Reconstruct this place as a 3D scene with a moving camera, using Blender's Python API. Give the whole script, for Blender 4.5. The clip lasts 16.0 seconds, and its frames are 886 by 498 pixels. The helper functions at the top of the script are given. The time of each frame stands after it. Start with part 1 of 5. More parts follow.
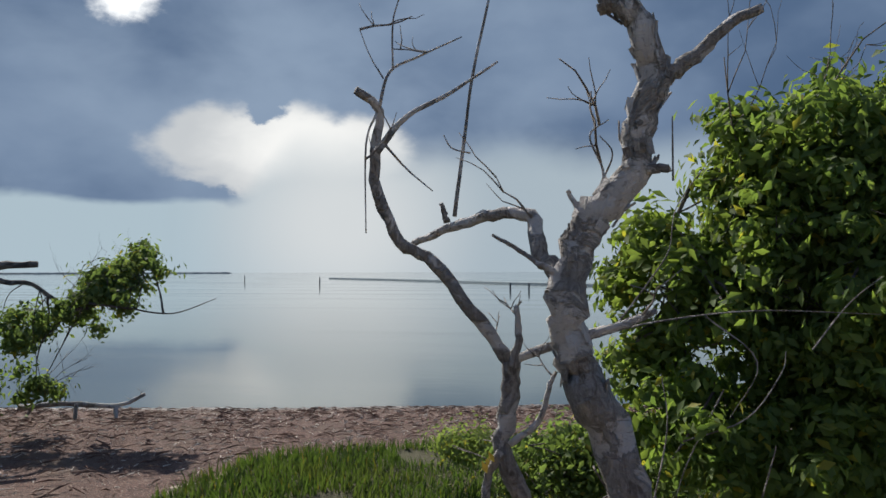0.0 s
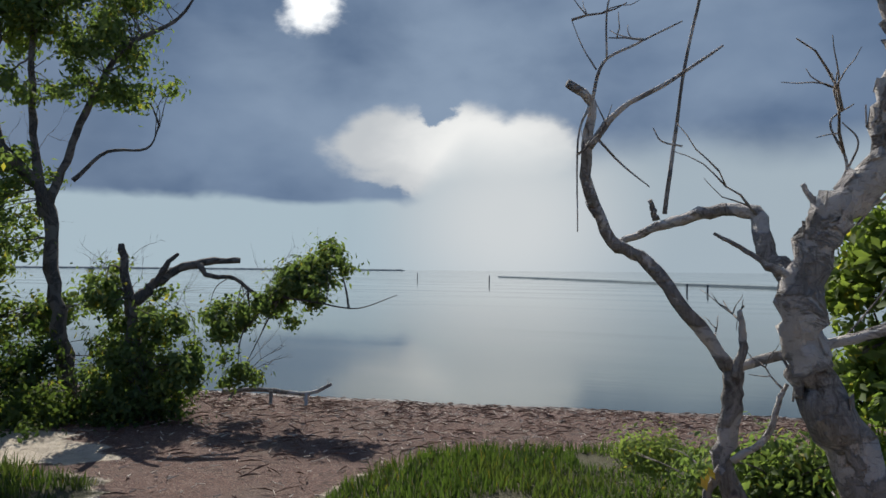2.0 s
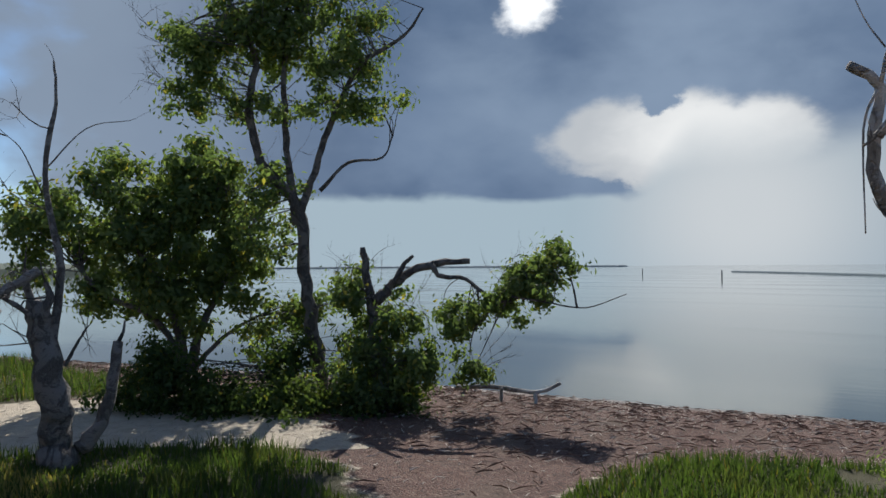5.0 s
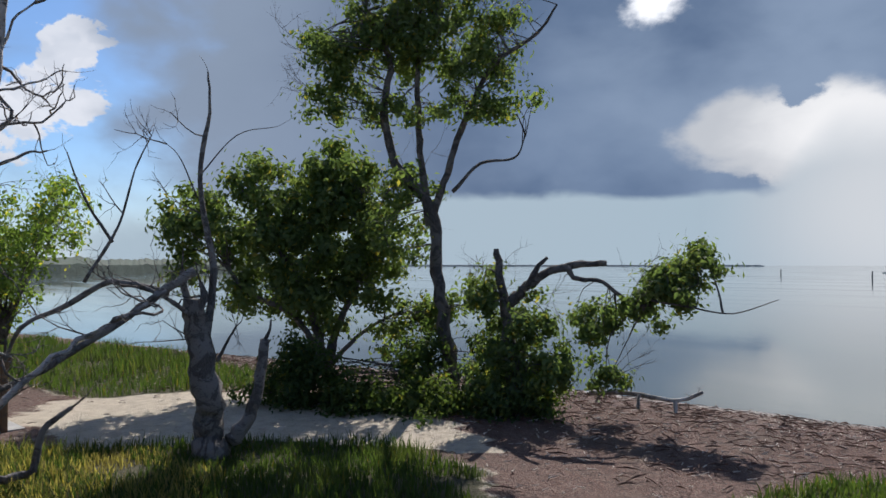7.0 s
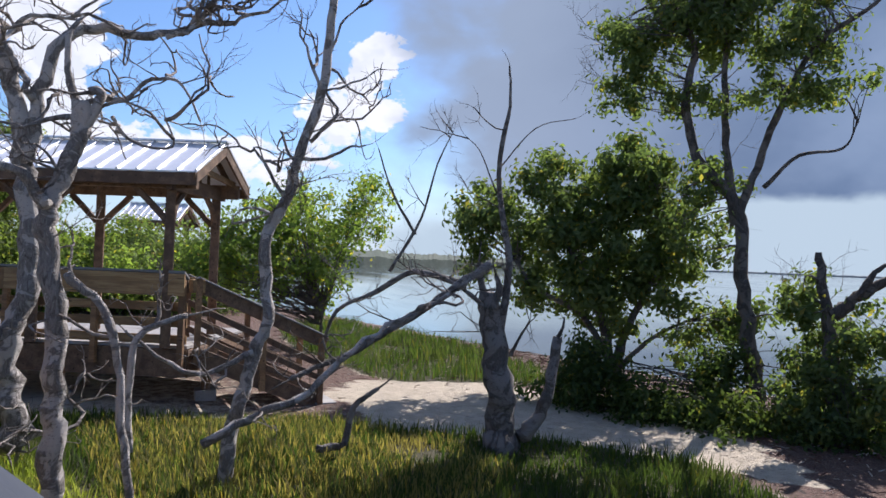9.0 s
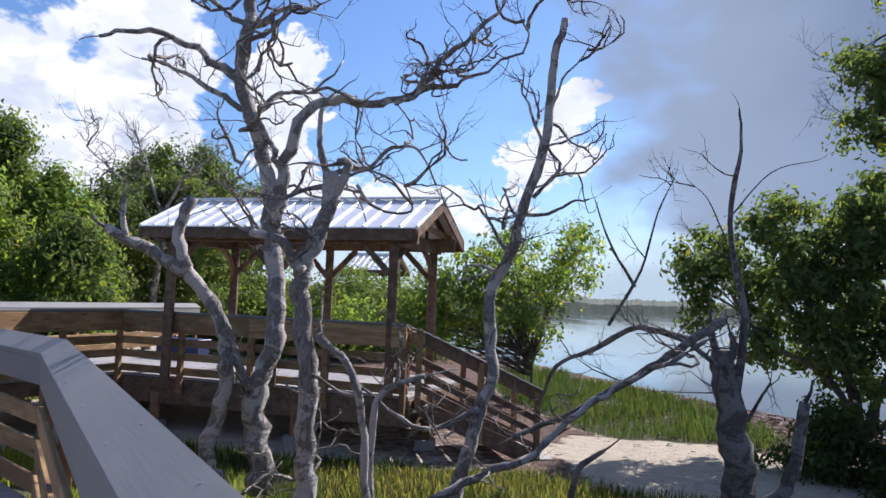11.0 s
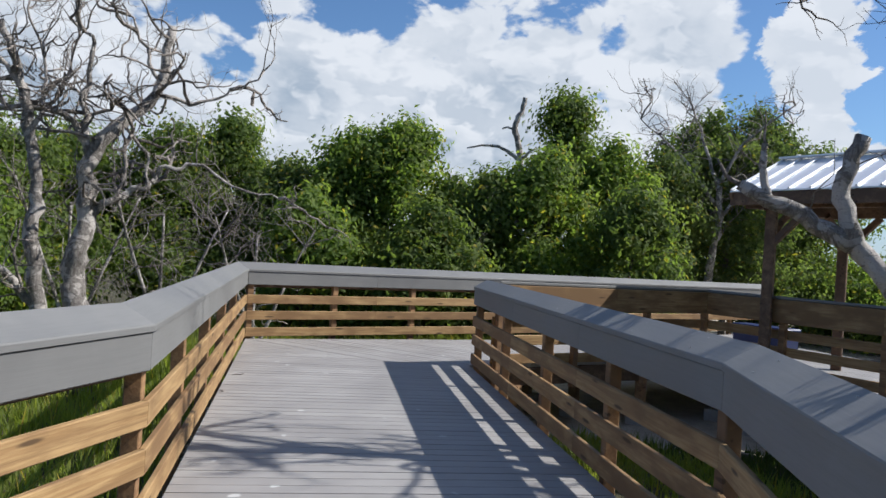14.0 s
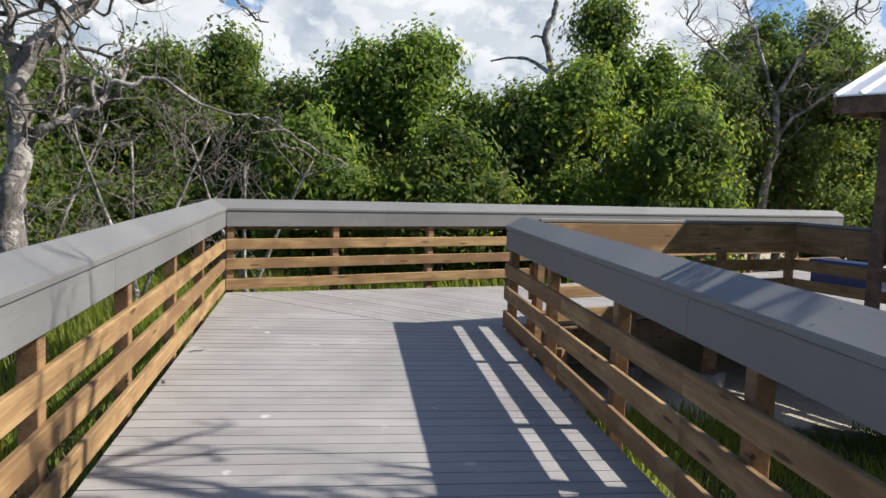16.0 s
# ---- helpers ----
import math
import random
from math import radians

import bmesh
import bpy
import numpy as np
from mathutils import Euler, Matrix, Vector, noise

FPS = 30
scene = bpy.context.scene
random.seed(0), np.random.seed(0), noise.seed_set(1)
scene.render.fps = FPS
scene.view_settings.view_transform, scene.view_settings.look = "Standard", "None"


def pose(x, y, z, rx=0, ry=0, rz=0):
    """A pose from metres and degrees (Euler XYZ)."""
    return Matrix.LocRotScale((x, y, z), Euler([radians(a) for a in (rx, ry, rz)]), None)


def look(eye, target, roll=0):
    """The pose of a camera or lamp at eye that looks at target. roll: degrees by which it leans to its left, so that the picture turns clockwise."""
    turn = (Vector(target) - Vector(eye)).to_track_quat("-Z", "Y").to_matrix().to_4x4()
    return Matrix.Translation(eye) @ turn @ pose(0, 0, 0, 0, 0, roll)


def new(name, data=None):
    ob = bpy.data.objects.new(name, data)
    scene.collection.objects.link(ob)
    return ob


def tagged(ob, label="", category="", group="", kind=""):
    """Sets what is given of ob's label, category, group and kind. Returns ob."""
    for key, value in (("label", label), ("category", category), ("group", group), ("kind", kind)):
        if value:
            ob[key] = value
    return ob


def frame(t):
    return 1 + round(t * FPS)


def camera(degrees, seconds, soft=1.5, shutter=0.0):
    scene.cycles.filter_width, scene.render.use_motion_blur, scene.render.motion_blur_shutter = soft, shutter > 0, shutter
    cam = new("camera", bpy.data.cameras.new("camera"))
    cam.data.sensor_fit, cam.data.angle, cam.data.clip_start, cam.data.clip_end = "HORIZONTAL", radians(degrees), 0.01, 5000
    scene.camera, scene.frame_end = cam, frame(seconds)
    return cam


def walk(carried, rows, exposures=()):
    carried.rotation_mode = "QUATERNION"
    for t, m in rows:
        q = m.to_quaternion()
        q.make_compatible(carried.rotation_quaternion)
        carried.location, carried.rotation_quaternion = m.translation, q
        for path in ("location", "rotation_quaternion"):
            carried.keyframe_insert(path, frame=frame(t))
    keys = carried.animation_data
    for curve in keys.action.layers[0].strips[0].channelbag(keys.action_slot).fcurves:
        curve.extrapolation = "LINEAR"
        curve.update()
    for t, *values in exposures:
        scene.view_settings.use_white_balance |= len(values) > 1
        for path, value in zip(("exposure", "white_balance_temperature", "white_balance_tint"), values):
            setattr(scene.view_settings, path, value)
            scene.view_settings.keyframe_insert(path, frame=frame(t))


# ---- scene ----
# seconds, place, yaw, pitch, roll
PATH = [
    (0, 0.541, 1.142, 1.432, 9.28, 1.74, -0.17),
    (0.5, 0.501, 1.152, 1.435, 13.13, 1.75, -0.02),
    (1, 0.462, 1.163, 1.433, 16.71, 1.22, -0.27),
    (1.5, 0.426, 1.184, 1.436, 19.88, 1.38, 0.09),
    (2, 0.402, 1.176, 1.434, 22.14, 1.61, 0.51),
    (2.5, 0.372, 1.175, 1.430, 24.73, 1.06, 0.14),
    (3, 0.347, 1.162, 1.422, 28.29, 0.55, -0.14),
    (3.5, 0.329, 1.182, 1.428, 32.02, 0.89, -0.20),
    (4, 0.327, 1.194, 1.431, 34.64, 1.28, -0.21),
    (6.5, 0.160, 1.137, 1.534, 45.72, 1.11, -0.23),
    (7, 0.072, 1.140, 1.530, 48.29, 1.23, 0.02),
    (7.5, -0.039, 1.142, 1.488, 51.60, 1.08, -0.07),
    (8, -0.229, 1.185, 1.447, 58.26, 0.60, -0.12),
    (8.5, -0.386, 1.213, 1.459, 64.77, 0.28, 0.19),
    (8.7, -0.393, 1.189, 1.464, 66.59, 0.46, 1.11),
    (10.8, -0.670, 0.951, 1.620, 82.90, 3.85, 2.12),
    (11, -0.602, 0.915, 1.590, 84.50, 3.74, 2.19),
    (11.5, -0.856, 0.739, 1.583, 100.38, 1.28, 1.79),
    (12, -1.266, 0.467, 1.578, 112.09, -0.07, 3.76),
    (12.5, -1.659, 0.171, 1.542, 118.71, -2.13, 3.83),
    (13, -1.973, -0.143, 1.538, 120.96, -3.00, 1.92),
    (13.5, -2.304, -0.387, 1.536, 122.81, -1.07, 5.17),
    (14, -2.616, -0.672, 1.536, 122.86, 0.06, 3.53),
    (14.5, -3.080, -0.948, 1.540, 124.98, -2.27, 1.38),
    (15, -3.428, -1.235, 1.516, 125.25, -3.31, 2.57),
    (15.5, -4.005, -1.463, 1.538, 123.36, -5.00, 1.20),
    (16, -4.455, -1.867, 1.553, 124.30, -5.52, 2.38),
]
FOV = 61.25
cam = camera(FOV, 16.0, soft=1.55)
walk(cam, [(t, pose(x, y, z, 90 + p, 0, yaw) @ pose(0, 0, 0, 0, 0, roll)) for t, x, y, z, yaw, p, roll in PATH],
     exposures=[(0, 0.34, 6350, 10), (3.5, 0.19, 6250, 10), (6.5, 0.24, 6150, 12), (7.5, 0.38, 6150, 15), (8.5, 0.66, 6100, 18), (11, 0.68, 6000, 18), (12, 0.40, 5900, 11), (13.5, 0.30, 6050, 10), (14.5, 0.36, 6150, 10), (16, 0.54, 6450, 10)])

# ---- light ----
SUN_AZ, SUN_EL = 38.0, 42.5            # degrees left of +y, above the horizon
sun = new("sun", bpy.data.lights.new("sun", "SUN"))
sun.data.energy, sun.data.angle, sun.data.color = 5.0, radians(0.6), (1.0, 0.94, 0.84)
SUN_DIR = Vector((-math.sin(radians(SUN_AZ)) * math.cos(radians(SUN_EL)), math.cos(radians(SUN_AZ)) * math.cos(radians(SUN_EL)), math.sin(radians(SUN_EL))))
sun.matrix_basis = look(SUN_DIR * 50, (0, 0, 0))


class Nodes:
    """Short ways to wire a node tree."""

    def __init__(self, tree):
        self.t = tree

    def put(self, kind, **kw):
        n = self.t.nodes.new(kind)
        for k, v in kw.items():
            self.wire(v, n.inputs[k])
        return n

    def wire(self, v, socket):
        if isinstance(v, bpy.types.NodeSocket):
            self.t.links.new(v, socket)
        elif v is not None:
            socket.default_value = v

    def m(self, op, a, b=None, c=None):
        n = self.t.nodes.new("ShaderNodeMath")
        n.operation = op
        for s, v in zip(n.inputs, (a, b, c)):
            self.wire(v, s)
        return n.outputs[0]

    def v(self, op, a, b=None):
        n = self.t.nodes.new("ShaderNodeVectorMath")
        n.operation = op
        for s, x in zip(n.inputs, (a, b)):
            self.wire(x, s)
        return n.outputs["Value"] if op in ("DOT_PRODUCT", "LENGTH") else n.outputs[0]

    def step(self, x, a, b, lo=0.0, hi=1.0):
        n = self.t.nodes.new("ShaderNodeMapRange")
        n.interpolation_type = "SMOOTHSTEP"
        for s, q in zip(n.inputs, (x, a, b, lo, hi)):
            self.wire(q, s)
        return n.outputs[0]

    def mix(self, f, a, b, kind="MIX"):
        n = self.t.nodes.new("ShaderNodeMix")
        n.data_type, n.blend_type = "RGBA", kind
        self.wire(f, n.inputs["Factor"])
        for s, q in ((n.inputs[6], a), (n.inputs[7], b)):
            self.wire((*q, 1) if isinstance(q, tuple) and len(q) == 3 else q, s)
        return n.outputs[2]

    def noise(self, vec, scale, detail=4, rough=0.55, warp=0.0):
        n = self.put("ShaderNodeTexNoise", Scale=scale, Detail=detail, Roughness=rough, Distortion=warp)
        self.wire(vec, n.inputs["Vector"])
        return n.outputs["Fac"]


world = bpy.data.worlds.new("sky")
scene.world = world
world.use_nodes = True
world.node_tree.nodes.clear()
W = Nodes(world.node_tree)
way = W.put("ShaderNodeTexCoord").outputs["Generated"]
sep = W.put("ShaderNodeSeparateXYZ", Vector=way)
dx, dy, dz = sep.outputs
sky = W.put("ShaderNodeTexSky")
sky.sky_type, sky.sun_disc, sky.sun_elevation, sky.sun_rotation = "NISHITA", False, radians(SUN_EL), radians(-SUN_AZ)
sky.air_density, sky.dust_density, sky.ozone_density = 1.0, 0.6, 2.0
clear = W.mix(1.0, sky.outputs[0], (0.083, 0.102, 0.121), "MULTIPLY")
az = W.m("DEGREES", W.m("ARCTAN2", W.m("MULTIPLY", dx, -1.0), dy))      # left of +y
el = W.m("DEGREES", W.m("ARCSINE", dz))
flat = W.v("MULTIPLY", way, (1.0, 1.0, 1.7))
soft_noise = W.noise(flat, 3.2, 5, 0.5)
lump = W.noise(flat, 7.0, 5, 0.46, 0.15)
lump_lit = W.noise(W.v("ADD", flat, (-0.012, 0.012, 0.05)), 7.0, 5, 0.46, 0.15)
fine = W.noise(flat, 22.0, 6, 0.6)


def bump(a0, e0, wa, we):
    """A soft round mask in azimuth and elevation, 1 in the middle and 0 at the rim."""
    qa = W.m("DIVIDE", W.m("SUBTRACT", az, a0), wa)
    qe = W.m("DIVIDE", W.m("SUBTRACT", el, e0), we)
    r = W.m("SQRT", W.m("ADD", W.m("MULTIPLY", qa, qa), W.m("MULTIPLY", qe, qe)))
    return W.m("MAXIMUM", W.m("SUBTRACT", 1.0, r), -1.0)


def total(*xs):
    s = xs[0]
    for x in xs[1:]:
        s = W.m("MAXIMUM", s, x)
    return s


# white heaps of cumulus over the land, thinner overhead
# the last two heaps lie out of view, meant as extra fill light
heap = total(bump(121, 9, 16, 16), bump(135, 8, 6.5, 13), bump(152, 8, 22, 17), bump(107, 13, 6.5, 16), bump(117, 26, 7, 9), bump(205, 9, 30, 12), bump(290, 8, 40, 8))
puff = total(bump(97, 15, 5.0, 6.0), bump(97, 9, 5.0, 3.2), bump(90, 6.5, 14, 3.6), bump(77, 10.5, 5, 4.0), bump(74.5, 15, 3.4, 3.2))
rag = W.m("ADD", W.m("MULTIPLY", W.m("SUBTRACT", W.noise(flat, 15.0, 5, 0.6, 0.3), 0.5), 2.8), W.m("MULTIPLY", W.m("SUBTRACT", fine, 0.5), 0.5))
puff = W.m("ADD", W.m("MULTIPLY", puff, 0.9), W.m("MULTIPLY", rag, 0.55))


def billow(vec):
    """Rounded heads of cloud, large ones carrying smaller ones: high in the middle of each head."""
    n = W.put("ShaderNodeTexVoronoi", Scale=7.5, Detail=3.0, Roughness=0.52, Lacunarity=2.3)
    n.feature, n.normalize = "SMOOTH_F1", True
    n.inputs["Smoothness"].default_value = 0.35
    W.wire(vec, n.inputs["Vector"])
    return W.m("SUBTRACT", 0.42, n.outputs["Distance"])


swirl = W.v("MULTIPLY", W.v("SUBTRACT", W.put("ShaderNodeTexNoise", Scale=9.0, Detail=3.0, Vector=flat).outputs["Color"], (0.5, 0.5, 0.5)), (0.09, 0.09, 0.09))
curl = W.v("ADD", flat, swirl)
head = billow(curl)
head_lit = billow(W.v("ADD", curl, tuple(SUN_DIR * 0.03)))
dens = W.m("ADD", W.m("MULTIPLY", W.m("SUBTRACT", heap, 0.22), 0.95), W.m("ADD", W.m("MULTIPLY", head, 1.25), W.m("ADD", W.m("MULTIPLY", W.m("SUBTRACT", lump, 0.5), 0.9), W.m("MULTIPLY", W.m("SUBTRACT", fine, 0.5), 0.45))))
body = dens
dens = W.m("MAXIMUM", dens, W.m("ADD", W.m("SUBTRACT", puff, 0.18), W.m("MULTIPLY", head, 0.7)))
cum = W.step(dens, 0.20, 0.31)
lit = W.m("ADD", W.m("MULTIPLY", W.step(W.m("SUBTRACT", head, head_lit), -0.035, 0.045), 0.6), W.m("MULTIPLY", W.step(W.m("SUBTRACT", lump, lump_lit), -0.07, 0.07), 0.4))
thick = W.step(body, 0.25, 0.8)
cum_col = W.mix(W.m("MULTIPLY", W.m("ADD", 0.35, W.m("MULTIPLY", thick, 0.65)), W.m("SUBTRACT", 1.0, lit)), (0.86, 0.87, 0.88), (0.42, 0.49, 0.57))
col = W.mix(W.m("MULTIPLY", W.step(el, 9.0, -1.0), 0.7), clear, (0.56, 0.66, 0.76))
col = W.mix(W.m("MULTIPLY", cum, 0.96), col, cum_col)
# a thin bright layer of high cloud overhead, out of view, added as fill light
fill_veil = W.m("MULTIPLY", W.step(W.m("ADD", el, W.m("MULTIPLY", W.m("SUBTRACT", soft_noise, 0.5), 40.0)), 30.0, 60.0), 0.14)
col = W.mix(fill_veil, col, (0.80, 0.82, 0.84))
# the dark rain cloud over the water, with pale rain light under its base
edge = W.m("ADD", az, W.m("MULTIPLY", W.m("SUBTRACT", lump, 0.5), 26.0))
storm = W.m("MULTIPLY", W.step(edge, 77.0, 67.0), W.step(edge, -75.0, -45.0))
base_el = W.m("ADD", 5.2, W.m("ADD", W.m("MULTIPLY", W.m("SUBTRACT", lump, 0.5), 3.0), W.step(az, 25.5, 20.0, 0.0, 3.8)))
wide = W.step(az, 26.5, 20.0, 0.4, 2.2)
above = W.step(W.m("SUBTRACT", el, base_el), W.m("MULTIPLY", wide, -1.0), wide)
gap = total(bump(21.0, 8.4, 10.0, 4.6), bump(15.5, 9.2, 5.0, 3.4), bump(26.5, 9.4, 4.2, 3.0))
notch = total(bump(22.8, 12.4, 2.4, 2.0), bump(28.5, 5.2, 6.0, 1.7))
notch = W.step(W.m("ADD", notch, W.m("ADD", W.m("MULTIPLY", rag, 0.45), W.m("MULTIPLY", W.m("SUBTRACT", fine, 0.5), 1.2))), 0.0, 0.9)
gap = W.m("SUBTRACT", gap, W.m("MULTIPLY", notch, 0.85))
hole = bump(32.3, 19.2, 3.4, 2.6)
gap = W.step(W.m("ADD", gap, W.m("ADD", W.m("MULTIPLY", W.m("SUBTRACT", lump, 0.5), 0.9), W.m("ADD", W.m("MULTIPLY", head, 0.45), W.m("MULTIPLY", W.m("SUBTRACT", fine, 0.5), 0.4)))), 0.05, 0.42)
hole = W.step(W.m("ADD", hole, W.m("ADD", W.m("MULTIPLY", W.m("SUBTRACT", lump, 0.5), 1.2), W.m("MULTIPLY", W.m("SUBTRACT", fine, 0.5), 1.0))), 0.05, 0.6)
dark = W.mix(W.step(soft_noise, 0.36, 0.66), (0.088, 0.142, 0.242), (0.175, 0.245, 0.36))
dark = W.mix(W.step(W.m("ADD", bump(20, 12, 42, 22), W.m("MULTIPLY", W.m("SUBTRACT", lump, 0.5), 1.2)), 0.2, 1.1), dark, (0.27, 0.35, 0.465))
dark = W.mix(W.m("MULTIPLY", W.step(az, 38.0, 66.0), 0.75), dark, (0.31, 0.375, 0.46))
glow = W.mix(W.step(W.m("ADD", bump(19, 9.0, 9, 4.5), W.m("MULTIPLY", W.m("SUBTRACT", head, 0.05), 0.9)), -0.1, 0.75), (0.58, 0.60, 0.61), (0.95, 0.94, 0.90))
dark = W.mix(gap, dark, glow)
dark = W.mix(hole, dark, (1.25, 1.25, 1.22))
rain = W.mix(W.step(W.m("ADD", az, W.m("MULTIPLY", W.noise(W.v("MULTIPLY", way, (9.0, 9.0, 0.6)), 3.0, 3), 14.0)), 18.0, 40.0), (0.40, 0.475, 0.525), (0.43, 0.53, 0.585))
rain = W.mix(W.step(bump(17, 4, 13, 12), 0.0, 0.9), rain, (0.67, 0.695, 0.695))
rain = W.mix(W.m("MULTIPLY", W.step(az, -2.0, -20.0), 0.5), rain, (0.34, 0.45, 0.57))
storm_col = W.mix(above, rain, dark)
col = W.mix(W.m("MULTIPLY", storm, W.step(el, 58.0, 40.0)), col, storm_col)
back = W.put("ShaderNodeBackground", Color=col, Strength=0.78)
W.t.links.new(back.outputs[0], W.put("ShaderNodeOutputWorld").inputs[0])


# ---- materials ----
def material(name):
    m = bpy.data.materials.new(name)
    m.use_nodes = True
    m.node_tree.nodes.clear()
    k = Nodes(m.node_tree)
    b = k.put("ShaderNodeBsdfPrincipled")
    o = k.put("ShaderNodeOutputMaterial", Surface=b.outputs[0])
    return m, k, b, o


def relief(k, b, height, strength, distance):
    n = k.put("ShaderNodeBump", Height=height, Strength=strength, Distance=distance)
    k.wire(n.outputs[0], b.inputs["Normal"])


def coords(k, kind="Object"):
    return k.put("ShaderNodeTexCoord").outputs[kind]


def wood_material(name, pale, tan, brown, rough=0.75):
    """Sawn softwood with grain along the piece's length, knots and weather stains."""
    m, k, b, o = material(name)
    p = coords(k)
    rnd = k.put("ShaderNodeObjectInfo").outputs["Random"]
    shift = k.v("ADD", p, k.put("ShaderNodeCombineXYZ", X=k.m("MULTIPLY", rnd, 37.0), Y=k.m("MULTIPLY", rnd, 11.0), Z=k.m("MULTIPLY", rnd, 23.0)).outputs[0])
    grain = k.noise(k.v("MULTIPLY", shift, (2.0, 45.0, 45.0)), 1.0, 5, 0.6, 0.6)
    blot = k.noise(k.v("MULTIPLY", shift, (1.0, 3.0, 3.0)), 2.2, 3)
    knot = k.put("ShaderNodeTexVoronoi", Scale=1.0)
    k.wire(k.v("MULTIPLY", shift, (1.6, 9.0, 9.0)), knot.inputs["Vector"])
    c = k.mix(k.step(grain, 0.38, 0.60), tan, pale)
    c = k.mix(k.m("MULTIPLY", k.step(k.noise(k.v("MULTIPLY", shift, (0.8, 14.0, 14.0)), 1.0, 4, 0.6, 0.5), 0.5, 0.66), 0.7), c, brown)
    c = k.mix(k.step(k.m("ADD", blot, k.m("MULTIPLY", rnd, 0.25)), 0.45, 0.8), c, brown)
    c = k.mix(k.step(knot.outputs["Distance"], 0.16, 0.08), c, tuple(q * 0.45 for q in brown))
    k.wire(c, b.inputs["Base Color"])
    k.wire(rough, b.inputs["Roughness"])
    relief(k, b, grain, 0.4, 0.006)
    return m


PINE = wood_material("pine_slat", (0.42, 0.275, 0.125), (0.315, 0.188, 0.08), (0.20, 0.113, 0.048))
POST = wood_material("pine_post", (0.36, 0.21, 0.10), (0.27, 0.15, 0.07), (0.16, 0.09, 0.045))
# brown timber, its colour darkened further for the shade under the pavilion roof
BEAM = wood_material("dark_brown_beam", (0.235, 0.145, 0.085), (0.165, 0.10, 0.06), (0.10, 0.06, 0.038))


def composite_material(name, a, c0, spots=1.0):
    """Grey wood-plastic board: fine embossed grain, dusty scuffs and pale spots."""
    m, k, b, o = material(name)
    p = coords(k)
    rnd = k.put("ShaderNodeObjectInfo").outputs["Random"]
    g = k.noise(k.v("MULTIPLY", p, (3.0, 60.0, 60.0)), 1.0, 4, 0.6, 1.0)
    world_p = k.put("ShaderNodeNewGeometry").outputs["Position"]
    dirt = k.noise(world_p, 1.3, 5, 0.6)
    spot = k.put("ShaderNodeTexVoronoi", Scale=3.1, Randomness=1.0)
    k.wire(k.v("ADD", world_p, k.v("MULTIPLY", k.put("ShaderNodeTexNoise", Scale=6.0, Vector=world_p).outputs["Color"], (0.18, 0.18, 0.1))), spot.inputs["Vector"])
    c = k.mix(k.step(dirt, 0.3, 0.7), a, c0)
    c = k.mix(k.m("MULTIPLY", rnd, 0.35), c, tuple(q * 0.8 for q in a))
    c = k.mix(k.m("MULTIPLY", k.step(g, 0.4, 0.7), 0.22), c, tuple(q * 0.72 for q in a))
    c = k.mix(k.m("MULTIPLY", k.step(spot.outputs["Distance"], 0.13, 0.07), k.m("MULTIPLY", k.step(k.noise(world_p, 0.9, 2), 0.43, 0.58), spots)), c, (0.55, 0.55, 0.54))
    k.wire(c, b.inputs["Base Color"])
    k.wire(k.step(dirt, 0.3, 0.7, 0.5, 0.66), b.inputs["Roughness"])
    relief(k, b, g, 0.22, 0.003)
    return m


DECKING = composite_material("grey_composite_decking", (0.285, 0.27, 0.265), (0.375, 0.36, 0.35))
CAPPING = composite_material("grey_composite_capping", (0.165, 0.165, 0.167), (0.21, 0.21, 0.208), 0.0)


def bark_material(name, pale, grey, dark, scale=1.0):
    """Weathered bark: fibres along the stem, cracks across it, bare pale patches with dark rims."""
    m, k, b, o = material(name)
    p = coords(k)
    big = k.noise(p, 3.4 * scale, 6, 0.65, 0.9)
    ridge = k.noise(k.v("MULTIPLY", p, (34.0, 34.0, 8.0)), scale, 6, 0.7, 1.2)
    ring = k.noise(k.v("MULTIPLY", p, (7.0, 7.0, 30.0)), scale, 5, 0.65, 1.6)
    fleck = k.noise(p, 42.0 * scale, 3, 0.6)
    c = k.mix(k.step(ridge, 0.36, 0.62), dark, grey)
    c = k.mix(k.step(big, 0.40, 0.54), c, pale)
    rim = k.m("MULTIPLY", k.step(big, 0.43, 0.47), k.step(big, 0.52, 0.48))
    c = k.mix(k.m("MULTIPLY", rim, 0.45), c, tuple(q * 0.7 for q in dark))
    c = k.mix(k.m("MULTIPLY", k.step(ring, 0.58, 0.68), 0.55), c, dark)
    c = k.mix(k.m("MULTIPLY", k.step(fleck, 0.58, 0.7), 0.45), c, dark)
    k.wire(c, b.inputs["Base Color"])
    k.wire(0.92, b.inputs["Roughness"])
    h = k.m("ADD", k.m("ADD", ridge, k.m("MULTIPLY", ring, -0.9)), k.m("MULTIPLY", k.step(big, 0.46, 0.52), -0.7))
    relief(k, b, h, 1.0, 0.022)
    return m


DEADWOOD = bark_material("weathered_dead_wood", (0.50, 0.46, 0.43), (0.30, 0.275, 0.255), (0.10, 0.085, 0.075))
# darker copy of the dead wood: the snag's backlit shade is put into its colour
DEADDARK = bark_material("backlit_dead_wood", (0.25, 0.225, 0.205), (0.165, 0.145, 0.13), (0.07, 0.06, 0.052))
DEADTWIG = bark_material("weathered_twig", (0.34, 0.30, 0.27), (0.22, 0.19, 0.17), (0.12, 0.10, 0.09))
BARK = bark_material("dark_bark", (0.17, 0.145, 0.125), (0.11, 0.092, 0.08), (0.05, 0.042, 0.036))


